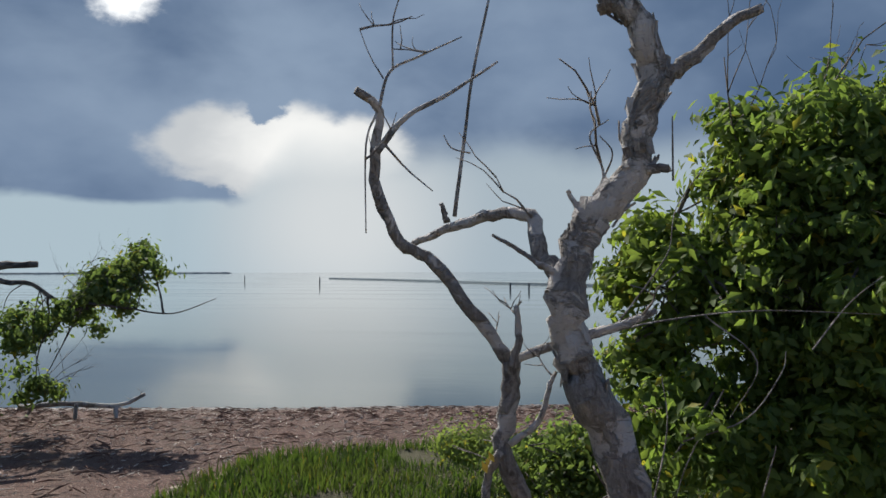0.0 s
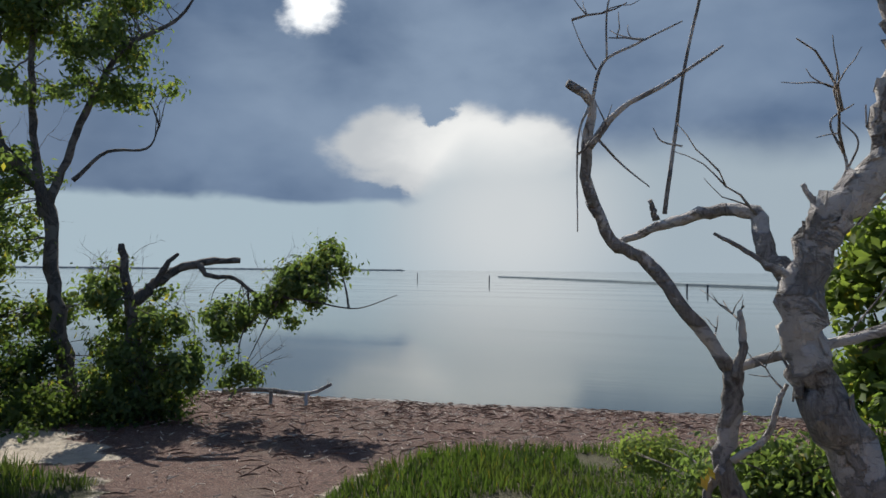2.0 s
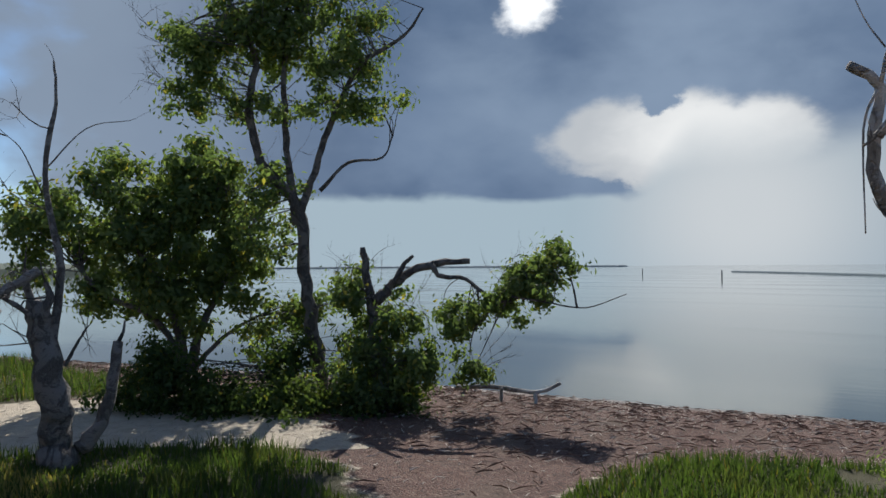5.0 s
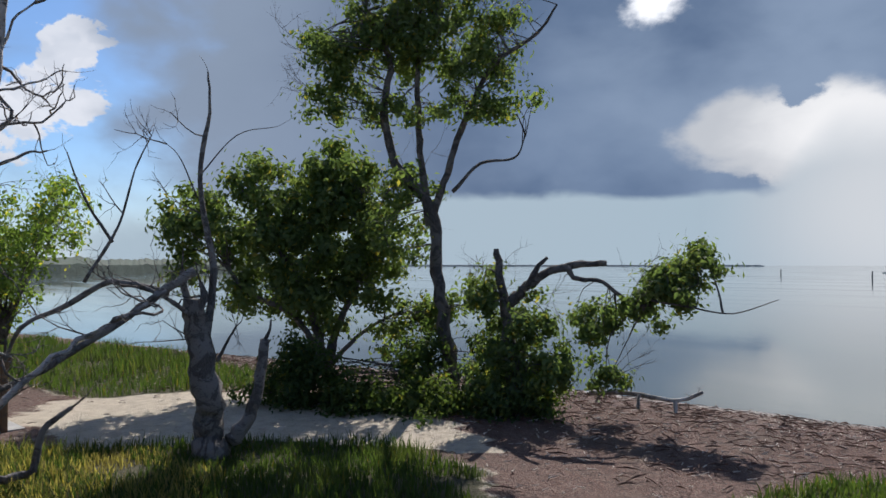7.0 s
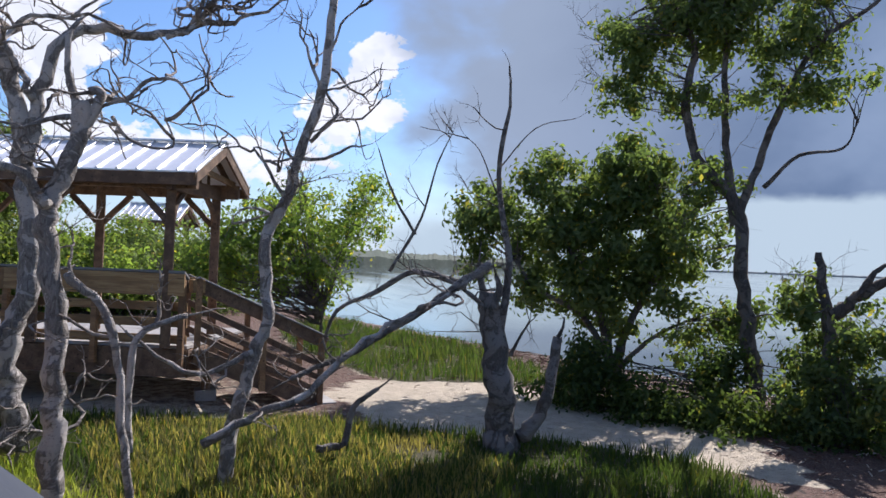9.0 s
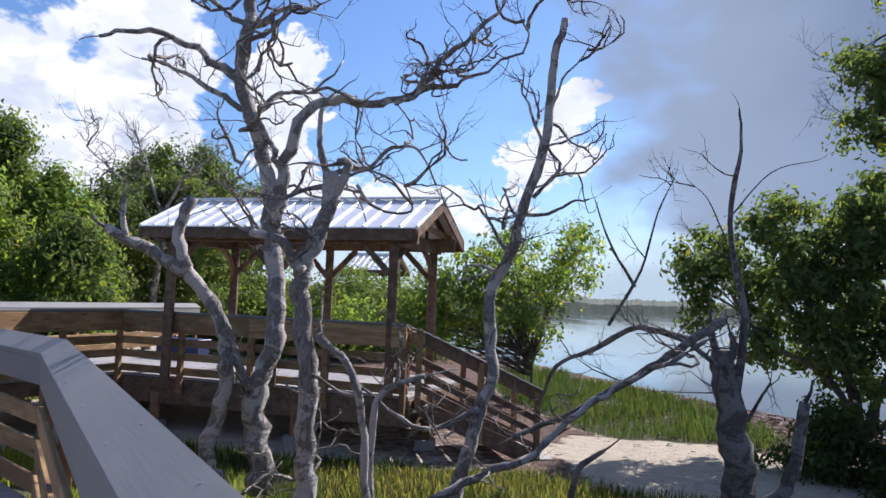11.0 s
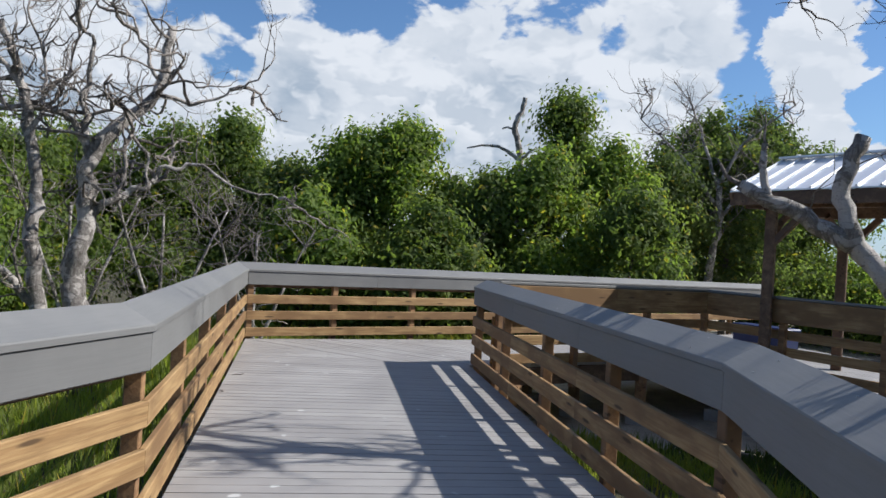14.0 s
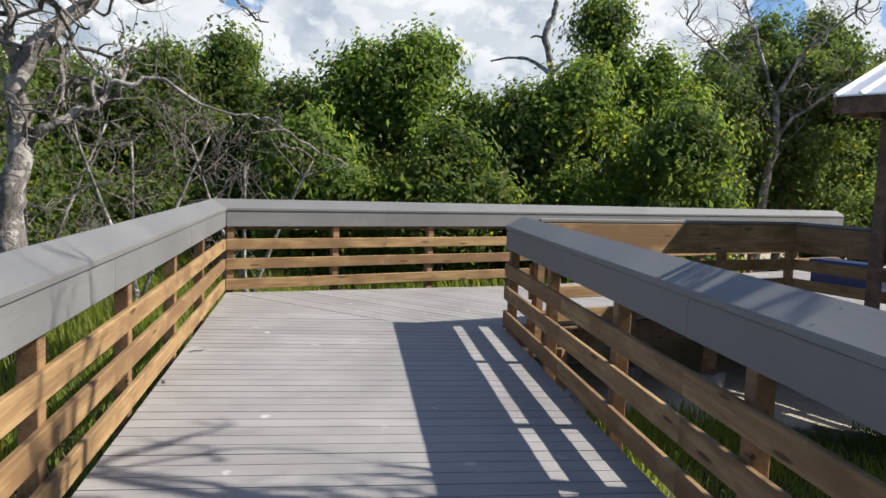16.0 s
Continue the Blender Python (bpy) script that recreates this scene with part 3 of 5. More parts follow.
# ---- plan ----
Z_GROUND, Z_WATER = -0.95, -1.10
RS, R0, R1, R2 = (5.5, 2.20), (0.30, 1.64), (-6.42, -1.48), (-11.25, -5.72)          # rail on the beach side
L0, L1, L2, L3 = (5.5, -0.45), (-5.02, -3.92), (-10.5, -9.2), (-22.6, -3.85)   # rail on the land side
C1, NA = (-15.0, -3.6), (-12.5, 1.6)                               # inner corner, newel at the stairs
SHORE = [(-400, -60), (-60, 1.0), (-30, 8.8), (-22, 10.7), (-12.7, 13.3), (-9, 13.9), (-5.2, 14.45), (0, 15.5), (10, 17.4), (40, 23), (400, 90)]


def shore_y(x):
    for (x0, y0), (x1, y1) in zip(SHORE, SHORE[1:]):
        if x <= x1:
            return y0 + (y1 - y0) * (x - x0) / (x1 - x0)
    return SHORE[-1][1]


GRASS_BEACH = [(-3.2, 4.6), (-3.7, 8.4), (-3.4, 10.2), (-1.6, 11.3), (0.5, 11.8), (4, 12.4), (13, 13.4), (13, 7.5), (5, 4.1), (-2.5, 0.6), (-4.2, 4.4)]
GRASS_PATH = [(-4.4, 4.4), (-5.2, 6.7), (-6.2, 7.4), (-8.1, 7.5), (-9.7, 6.3), (-10.5, 4.5), (-11.6, 3.4), (-12.0, 1.0), (-13.5, -2.5), (-12.0, -4.6), (-6.6, -1.1), (-2.6, 0.6)]
GRASS_SHORE = [(-14.8, 5.4), (-14.2, 7.4), (-13.4, 8.5), (-16, 9.4), (-21, 9.3), (-27, 7.6), (-27, 5), (-20, 4.5)]
GRASS_LAND = [(6, 1.0), (-4.7, -4.2), (-9.8, -9.2), (-21, -4.9), (-27, -7), (-27, -17), (-8, -19), (3, -10), (8, -3)]
SAND = [(-13.6, 4.0), (-10.5, 4.4), (-9.7, 6.2), (-8.1, 7.4), (-6.6, 8.2), (-8.4, 9.0), (-11.4, 8.6), (-13.2, 8.2), (-14.4, 7.2), (-15, 5.2)]


def build_ground():
    near_x = np.concatenate([np.array([-3500, -1200, -400, -150, -80, -50]), np.arange(-36, 16, 0.3), np.array([18, 24, 40, 80, 200, 800, 3500])])
    near_y = np.concatenate([np.array([-3500, -1200, -400, -150, -80, -50, -36, -28]), np.arange(-22, 19, 0.3), np.array([22, 30, 60, 150, 500, 1500, 3500])])
    verts, wr, so, we = [], [], [], []
    for y in near_y:
        for x in near_x:
            s = shore_y(x) - y
            z = Z_GROUND + (0.1 if -8 < x < 5 and inside([RS, R0, R1, L1, L0], x, y) else 0) + 0.05 * noise.noise(Vector((x * 0.5, y * 0.5, 0))) + 0.018 * noise.noise(Vector((x * 2.3, y * 2.3, 4)))
            if s < 2.6:
                z = min(z, Z_WATER + 0.075 * s if s > 0 else Z_WATER + 0.11 * s) + (0.02 * noise.noise(Vector((x * 1.7, y * 1.7, 9))) if s > -1 else 0)
            verts.append((x, y, max(z, -3.0)))
            grassy = any(inside(g, x, y) for g in (GRASS_BEACH, GRASS_PATH, GRASS_SHORE, GRASS_LAND)) or s > 40 or y < -12
            sandy = inside(SAND, x, y)
            wr.append(0.0 if sandy else max(0.0, min(1.0, 1.15 - max(0.0, s - 4.5) * 0.1)) if not grassy else 0.1)
            so.append(1.0 if grassy else 0.0)
            we.append(max(0.0, min(1.0, 1.0 - s / 0.7)))
    nx = len(near_x)
    faces = [(j * nx + i, j * nx + i + 1, (j + 1) * nx + i + 1, (j + 1) * nx + i) for j in range(len(near_y) - 1) for i in range(nx - 1)]
    me = bpy.data.meshes.new("ground")
    me.from_pydata(verts, [], faces)
    me.materials.append(GROUND)
    for name, vals in (("wrack", wr), ("soil", so), ("wet", we)):
        at = me.attributes.new(name, "FLOAT", "POINT")
        at.data.foreach_set("value", vals)
    me.polygons.foreach_set("use_smooth", [True] * len(faces))
    return tagged(new("ground", me), "sandy shore ground with reddish seaweed wrack and grass soil", "ground", kind="structure")


build_ground()
wg = Geo()
wg.v = [(-400, -61, Z_WATER), (-60, 0.5, Z_WATER), (-30, 8, Z_WATER), (-22, 9.9, Z_WATER), (-9, 13.2, Z_WATER), (0, 14.7, Z_WATER), (40, 22, Z_WATER), (400, 88, Z_WATER),
        (4000, 88, Z_WATER), (4000, 4500, Z_WATER), (-4000, 4500, Z_WATER), (-4000, -61, Z_WATER)]
wg.f = [tuple(range(12))]
tagged(part("water", wg, WATER), "calm grey bay water reflecting the clouds", "water", kind="structure")


def far_coast(label, pts, height, seed, mat=FAR_WOOD):
    """A low wooded shore far over the water, with an uneven tree line."""
    rng = random.Random(seed)
    g = Geo()
    line = []
    for (x0, y0), (x1, y1) in zip(pts, pts[1:]):
        d = math.hypot(x1 - x0, y1 - y0)
        k = max(2, int(d / (height * 0.35)))
        line += [(x0 + (x1 - x0) * i / k, y0 + (y1 - y0) * i / k) for i in range(k)]
    line.append(pts[-1])
    for j, (x, y) in enumerate(line):
        t = min(1.0, j / 6, (len(line) - 1 - j) / 6)
        h = height * (0.25 + 0.75 * t) * (0.9 + 0.18 * noise.noise(Vector((j * 0.13, seed, 0))) + rng.uniform(-0.06, 0.06))
        w = height * 1.2
        nrm = Vector((x, y)).normalized()
        g.v += [(x - nrm.x * w, y - nrm.y * w, Z_WATER - 0.2), (x - nrm.x * w * 0.8, y - nrm.y * w * 0.8, Z_WATER + h * 0.6), (x, y, Z_WATER + h), (x + nrm.x * w, y + nrm.y * w, Z_WATER - 0.2)]
        if j:
            n = len(g.v) - 8
            g.f += [(n + i, n + 4 + i, n + 5 + i, n + 1 + i) for i in range(3)]
    return tagged(part("far_shore", g, mat), label, "shore", kind="structure")


def at_az(a, d):
    return (-math.sin(radians(a)) * d, math.cos(radians(a)) * d)


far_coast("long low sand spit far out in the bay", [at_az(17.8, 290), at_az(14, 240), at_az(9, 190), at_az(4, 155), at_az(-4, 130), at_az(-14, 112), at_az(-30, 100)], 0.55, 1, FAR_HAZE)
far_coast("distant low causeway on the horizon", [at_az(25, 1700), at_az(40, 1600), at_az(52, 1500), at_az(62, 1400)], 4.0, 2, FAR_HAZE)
far_coast("wooded mangrove shore across the bay", [at_az(60, 380), at_az(66, 300), at_az(75, 220), at_az(90, 170), at_az(100, 160)], 5.0, 3)

for a, d, h in ((23.85, 210, 1.6), (18.3, 152, 1.55), (3.8, 101, 1.05), (2.4, 99, 1.0)):
    x, y = at_az(a, d)
    g = Geo()
    g.tube([(0, 0, -0.6), (0, 0, 0.4), (0.02, 0, h)], [0.13, 0.12, 0.11], 8)
    post = tagged(part("marker_pile", g, PILE), "dark wooden channel marker pile standing in the bay", "pile", "channel markers")
    post.location = (x, y, Z_WATER)

# ---- boardwalk ----
CAP_W, RAIL_H, TILT = 0.18, 1.07, 0.10
DECK_Z = 0.02


def rail_run(a, b, out, first=True, last=True, gap=1.55, label="timber railing with three slats and grey capping", mitre=(0, 0), slats=True, back=False, screws=False):
    """One straight run of railing. a, b: inner cap edge in plan; out: +1 when the outside lies left of a->b."""
    a, b = Vector((*a, 0)), Vector((*b, 0))
    d = (b - a).normalized()
    o = Vector((-d.y, d.x, 0)) * out
    length = (b - a).length
    rail = thing("railing", label, "railing", "boardwalk railings", "structure", a)
    turn = math.atan2(d.y, d.x)

    def put(name, mesh_geo, mat, off, lab=""):
        ob = part(name, mesh_geo, mat, rail, lab)
        ob.rotation_euler = (0, 0, turn)
        ob.location = off
        return ob

    ly = out                                                # local y towards the outside
    board = 2.4
    k = max(1, round(length / board))
    for i in range(k):
        x0, x1 = length * i / k, length * (i + 1) / k - 0.003
        if slats:
            for z in (0.115, 0.37, 0.615):
                put("slat", Geo().prism((0, 0.03 * ly, 0), (x1 - x0, 0.03 * ly, 0), 0.038, 0.135), PINE, d * x0 + Vector((0, 0, z)))
        put("fascia", Geo().prism((0, 0.030 * ly, 0), (x1 - x0, 0.030 * ly, 0), 0.036, 0.20), BEAM if back else CAPPING, d * x0 + Vector((0, 0, 0.935)))
        put("fascia", Geo().prism((0, 0.161 * ly, 0), (x1 - x0, 0.161 * ly, 0), 0.036, 0.335), PINE if back else BEAM, d * x0 + Vector((0, 0, 0.955)))
    g = Geo()
    m0, m1 = mitre
    w, c = CAP_W * ly, 0.006
    for x0, x1 in ((0.0, -m0 * CAP_W), (length, length + m1 * CAP_W)):      # a slanted board, its outer edge higher
        for t, z in ((0.0, 1.036), (0.0, RAIL_H - c), (0.02, RAIL_H + 0.002), (0.98, RAIL_H + TILT), (1.0, RAIL_H + TILT - c), (1.0, 1.036 + TILT)):
            g.v.append((x0 + (x1 - x0) * t, w * t, z))
    g.f = [(q, (q + 1) % 6, 6 + (q + 1) % 6, 6 + q) for q in range(6)] + [(5, 4, 3, 2, 1, 0), (6, 7, 8, 9, 10, 11)]
    if ly < 0:
        g.f = [f[::-1] for f in g.f]
    cap = put("capping", g, CAPPING, (0, 0, 0), "grey composite capping board")
    if screws:
        k = int(length / 0.8)
        for i in range(k):
            for t in (0.22, 0.78):
                x = (i + 0.5) * length / k
                z = RAIL_H + TILT * t + 0.002
                part("screw", Geo().tube([(x, w * t, z - 0.004), (x, w * t, z + 0.0015)], [0.0055, 0.005], 8), STEEL, cap)
    n = max(1, round(length / gap))
    for i in range(0 if first else 1, n + (1 if last else 0)):
        x = min(max(length * i / n, 0.06), length - 0.06)
        g = Geo().prism((0, 0.096 * ly, -0.28), (0, 0.096 * ly, 1.034), 0.09, 0.09, (1, 0, 0))
        put("post", g, POST, d * x)
    return rail


def mitre_of(p, q, r, out):
    """How far the outer cap edge runs on at the corner q, per metre of cap width."""
    a, b = math.atan2(q[1] - p[1], q[0] - p[0]), math.atan2(r[1] - q[1], r[0] - q[0])
    turn = (b - a + math.pi) % (2 * math.pi) - math.pi
    return -math.tan(turn / 2) * out


def rail_line(pts, out, **kw):
    for i, (p, q) in enumerate(zip(pts, pts[1:])):
        m0 = mitre_of(pts[i - 1], p, q, out) if i else 0
        m1 = mitre_of(p, q, pts[i + 2], out) if i + 2 < len(pts) else 0
        rail_run(p, q, out, last=i + 2 == len(pts), mitre=(m0, m1), **kw)


rail_line([RS, R0, R1, R2], -1, screws=True)
rail_line([L0, L1, L2, L3], 1)
# the return from the far corner to the stairs is seen from its outer, wooden side
RC = (R2[0] - 0.18, R2[1] + 0.20)
rail_line([RC, C1, NA], -1, label="timber railing with dark wooden slats seen from outside", back=True)

DECKS = [
    ("near", [RS, R0, R1, L1, L0], (0.738, 0.675)),
    ("bend", [R1, R2, (-10.55, -6.7), L2, L1], (0.738, 0.675)),
    ("corner", [(-11.25, -5.72), (-13.6, -4.55), (-14.2, -6.9), L2, (-10.55, -6.7)], (0.99, 0.02)),
    ("link", [(-13.6, -4.55), C1, (-16.3, -3.0), (-20.8, -4.2), (-14.2, -6.9)], (0.91, -0.40)),
    ("platform", [C1, NA, (-15.2, 2.75), (-19.6, -3.6)], (-0.917, 0.40)),
]

# deck frame: rim boards, joists and short posts on concrete footings
def deck_frame(name, outline, normal):
    fr = thing("deck_frame", "dark timber frame of the boardwalk on concrete footings", "frame", "boardwalk frames", "structure", (outline[0][0], outline[0][1], 0))
    o = fr.location
    k = len(outline)
    for i in range(k):
        a, b = Vector((*outline[i], -0.165)) - o, Vector((*outline[(i + 1) % k], -0.165)) - o
        low = Vector((0, 0, 0.09 if name == "platform" else 0.0))
        part("rim_board", Geo().prism(a - low, b - low, 0.045, 0.42 if name == "platform" else 0.24), BEAM, fr)
        n = max(1, int((b - a).length / 2.6))
        for j in range(n):
            p = a + (b - a) * (j + 0.3) / n
            part("pile", Geo().prism((p.x, p.y, -1.25), (p.x, p.y, -0.28), 0.14, 0.14, (1, 0, 0)), POST, fr)
            part("footing", Geo().prism((p.x, p.y, -1.05), (p.x, p.y, -0.78), 0.34, 0.34, (1, 0, 0), 0.02), CONCRETE, fr)
    along = (-normal[1], normal[0])
    lo = min(p[0] * along[0] + p[1] * along[1] for p in outline)
    hi = max(p[0] * along[0] + p[1] * along[1] for p in outline)
    s = lo + 0.4
    while s < hi - 0.2:
        strip = clip(list(outline), along, s, s + 0.045)
        if len(strip) >= 3:
            q = [(p[0] - o.x, p[1] - o.y) for p in strip]
            part("joist", Geo().slab(q, -0.26, -0.036), BEAM, fr)
        s += 0.6
    return fr


for name, outline, normal in DECKS:
    deck_frame(name, outline, normal)

# ---- pavilion ----
E1, E2 = Vector((0.40, 0.917, 0)), Vector((-0.917, 0.40, 0))
EAVE = Vector((-12.05, 1.62, 2.66))                  # near eave corner above the stairs
ROOF_L, ROOF_W, RISE = 5.2, 2.55, 0.60


def pavilion(origin, length, width, rise, eave_z, floor_z, label, fancy=True, trim=0.30):
    pv = thing("pavilion", label, "pavilion", "roofed shelters", "", (origin.x, origin.y, floor_z))
    off = Vector((0, 0, eave_z - floor_z))
    e1, e2 = E1, E2

    def P(u, w, z):
        """u back along the ridge, w across, z above the eave."""
        return off - e1 * u + e2 * w + Vector((0, 0, z))

    half = width / 2
    for side, (w0, w1) in enumerate(((0, half), (width, half))):
        g = Geo()
        for u0, u1 in ((0, length),):
            n = len(g.v)
            g.v += [tuple(P(u0, w0, 0)), tuple(P(u1, w0, 0)), tuple(P(u1, w1, rise)), tuple(P(u0, w1, rise))]
            g.v += [tuple(Vector(q) - Vector((0, 0, 0.02))) for q in g.v[n:n + 4]]
            g.f += [(n, n + 1, n + 2, n + 3), (n + 7, n + 6, n + 5, n + 4), (n, n + 4, n + 5, n + 1), (n + 1, n + 5, n + 6, n + 2), (n + 3, n + 7, n + 4, n)]
        sheet = part("roof_sheet", g, ROOFING, pv, "pale ribbed metal roof sheet")
        k = int(length / 0.30)
        for i in range(k + 1):
            u = min(max(length * i / k, 0.02), length - 0.02)
            rib = Geo().prism(P(u, w0, 0.014), P(u, w1, rise + 0.014), 0.035, 0.03, (0, 0, 1), 0.008)
            part("rib", rib, ROOFING, sheet)
    part("ridge_cap", Geo().prism(P(-0.02, half, rise + 0.03), P(length + 0.02, half, rise + 0.03), 0.18, 0.03), ROOFING, pv)
    for w in (0.03, width - 0.03):
        part("eave_board", Geo().prism(P(0, w, -0.12), P(length, w, -0.12), 0.04, 0.18), BEAM, pv)
    for u in (0.03, length - 0.03):
        for w0 in (0, width):
            part("barge_board", Geo().prism(P(u, w0, -0.11), P(u, half, rise - 0.11), 0.04, 0.17), BEAM, pv)
    for u in (trim + 0.15, length - trim - 0.15):
        part("tie_beam", Geo().prism(P(u, 0.1, -0.16), P(u, width - 0.1, -0.16), 0.09, 0.22), BEAM, pv)
        part("king_post", Geo().prism(P(u, half, -0.1), P(u, half, rise - 0.05), 0.08, 0.08, (1, 0, 0)), BEAM, pv)
        if fancy:
            part("gable_rail", Geo().prism(P(u - 0.25, 0.45, 0.12), P(u - 0.25, width - 0.25, 0.02), 0.04, 0.10), PINE, pv, "pale new timber")
            for w in (0.55, 0.9, 1.3, 1.7):
                h = rise * (1 - abs(w - half) / half)
                part("stud", Geo().prism(P(u, w, -0.05), P(u, w, h - 0.05), 0.05, 0.04, (1, 0, 0)), BEAM, pv)
    for w in (trim, width - trim):
        part("plate_beam", Geo().prism(P(0.1, w, -0.12), P(length - 0.1, w, -0.12), 0.10, 0.24), BEAM, pv)
    k = 3 if length > 4 else 2
    for i in range(k):
        u = 0.5 + (length - 1.0) * i / (k - 1)
        for w in (trim, width - trim):
            part("post", Geo().prism(P(u, w, -off.z), P(u, w, -0.2), 0.15, 0.15, (1, 0, 0), 0.012), BEAM, pv)
            s = 1 if w < half else -1
            if i in (0, k - 1):
                brace = [P(u, w + s * 0.06, -0.75), P(u, w + s * 0.18, -0.48), P(u, w + s * 0.52, -0.24)]
                g = Geo()
                g.tube(bend(brace), [0.055] * 11, 6)
                part("curved_brace", g, BEAM, pv)
            for t in (-1, 1):
                if 0.2 < u + t * 0.6 < length - 0.2:
                    part("brace", Geo().prism(P(u + t * 0.06, w, -0.72), P(u + t * 0.55, w, -0.24), 0.08, 0.09), BEAM, pv)
    for i in range(7):
        u = 0.3 + (length - 0.6) * i / 6
        for w0 in (0.05, width - 0.05):
            part("rafter", Geo().prism(P(u, w0, -0.07), P(u, half, rise - 0.07), 0.045, 0.12), BEAM, pv)
    return pv


pavilion(EAVE, ROOF_L, ROOF_W, RISE, EAVE.z, 0.0, "open timber pavilion with a pale ribbed metal roof")
pavilion(Vector((-37.2, 1.9, 0)), 2.9, 2.8, 0.85, 2.85, -0.95, "second small timber shelter with a white metal roof among bushes", False)

# ---- stairs to the beach ----
ST_D, ST_W = Vector((-0.08, 0.997, 0)), Vector((-0.997, -0.08, 0))
ST_WIDTH, TREADS, RISER, GOING = 1.25, 6, 0.158, 0.33


def stairs():
    top = Vector((NA[0], NA[1], 0)) + ST_D * 0.12
    st = thing("staircase", "timber beach staircase with grey treads and slatted railings", "stairs", "", "structure", top)
    run = GOING * TREADS
    for i in range(TREADS - 1):
        y0 = GOING * i
        z = -RISER * (i + 1)
        for j in range(2):
            a = ST_D * (y0 + 0.08 + j * 0.15) + Vector((0, 0, z - 0.014))
            part("tread", Geo().prism(a + ST_W * 0.04, a + ST_W * (ST_WIDTH - 0.04), 0.142, 0.028), DECKING, st)
        a = ST_D * (y0 + 0.005) + Vector((0, 0, z + RISER / 2 - 0.02))
        part("riser", Geo().prism(a + ST_W * 0.04, a + ST_W * (ST_WIDTH - 0.04), 0.02, RISER - 0.034), POST, st)
    for w in (0.0, ST_WIDTH):
        o = ST_W * w
        part("stringer", Geo().prism(o + Vector((0, 0, -0.12)), o + ST_D * run + Vector((0, 0, -0.95)), 0.045, 0.26), BEAM, st)
        drop = -0.93
        part("handrail", Geo().prism(o + Vector((0, 0, 0.965)), o + ST_D * (run + 0.1) + Vector((0, 0, 0.965 + drop)), 0.045, 0.20), BEAM, st)
        part("capping", Geo().prism(o + Vector((0, 0, 1.08)), o + ST_D * (run + 0.1) + Vector((0, 0, 1.08 + drop)), 0.15, 0.03), CAPPING, st)
        for z in (0.62, 0.40, 0.18):
            part("slat", Geo().prism(o + Vector((0, 0, z)), o + ST_D * run + Vector((0, 0, z + drop)), 0.035, 0.10), BEAM, st)
        for s, z in ((0.02, 0.0), (run * 0.52, -0.48), (run, -0.93)):
            q = o + ST_D * s - ST_W * (0.06 if w == 0 else -0.06)
            part("newel", Geo().prism((q.x, q.y, z - 0.22), (q.x, q.y, z + 1.06), 0.095, 0.095, (1, 0, 0)), POST, st)
        q = o + ST_D * 0.0
        part("newel_cap", Geo().prism(q + Vector((0.02, -0.09, 0.94)), q + Vector((-0.02, 0.09, 0.94)), 0.2, 0.2), PINE, st, "pale new timber block")
    part("footing", Geo().prism(ST_D * (run + 0.12) + ST_W * -0.1 + Vector((0, 0, -0.98)), ST_D * (run + 0.12) + ST_W * (ST_WIDTH + 0.1) + Vector((0, 0, -0.98)), 0.35, 0.10), CONCRETE, st)


stairs()

# ---- trees by the shore ----
BUSH_B = [(-8.31, 10.35, 0.52, 0.58, 0.58, 0.49), (-8.18, 10.48, -0.23, 0.60, 0.60, 0.58), (-8.41, 10.26, -0.68, 0.58, 0.58, 0.44), (-7.36, 11.17, 0.61, 0.53, 0.53, 0.34), (-6.94, 11.48, 0.73, 0.43, 0.43, 0.38), (-6.46, 11.79, 1.16, 0.43, 0.43, 0.43), (-6.18, 11.97, 1.54, 0.38, 0.38, 0.34), (-6.10, 12.02, 1.77, 0.25, 0.25, 0.19), (-7.36, 11.17, -0.35, 0.34, 0.34, 0.29), (-7.83, 10.78, -0.24, 0.38, 0.38, 0.38), (-8.76, 9.91, 1.08, 0.27, 0.27, 0.35), (-8.70, 9.97, -0.21, 0.35, 0.35, 0.59)]
BUSH_B_TRUNK = [(-8.36, 10.30, -1.17), (-8.41, 10.26, -0.31), (-8.48, 10.20, 0.52), (-8.56, 10.11, 1.27), (-8.61, 10.06, 1.80)]
BUSH_B_ARCH = [(-8.39, 10.14, 0.90), (-8.18, 10.34, 1.17), (-7.94, 10.56, 1.40), (-7.59, 10.86, 1.54), (-7.20, 11.16, 1.56)]
BUSH_B_STUB = [(-8.11, 10.27, 1.17), (-7.99, 10.38, 1.50), (-7.87, 10.49, 1.65)]
BUSH_B_BEND = [(-7.63, 10.69, 1.49), (-7.52, 10.78, 1.31), (-7.20, 11.04, 1.26), (-6.75, 11.37, 0.88), (-6.28, 11.68, 1.07)]
BUSH_B_TWIG = [(-6.48, 11.31, 0.98), (-6.02, 11.60, 0.89), (-5.46, 11.92, 0.80), (-4.89, 12.21, 1.02)]
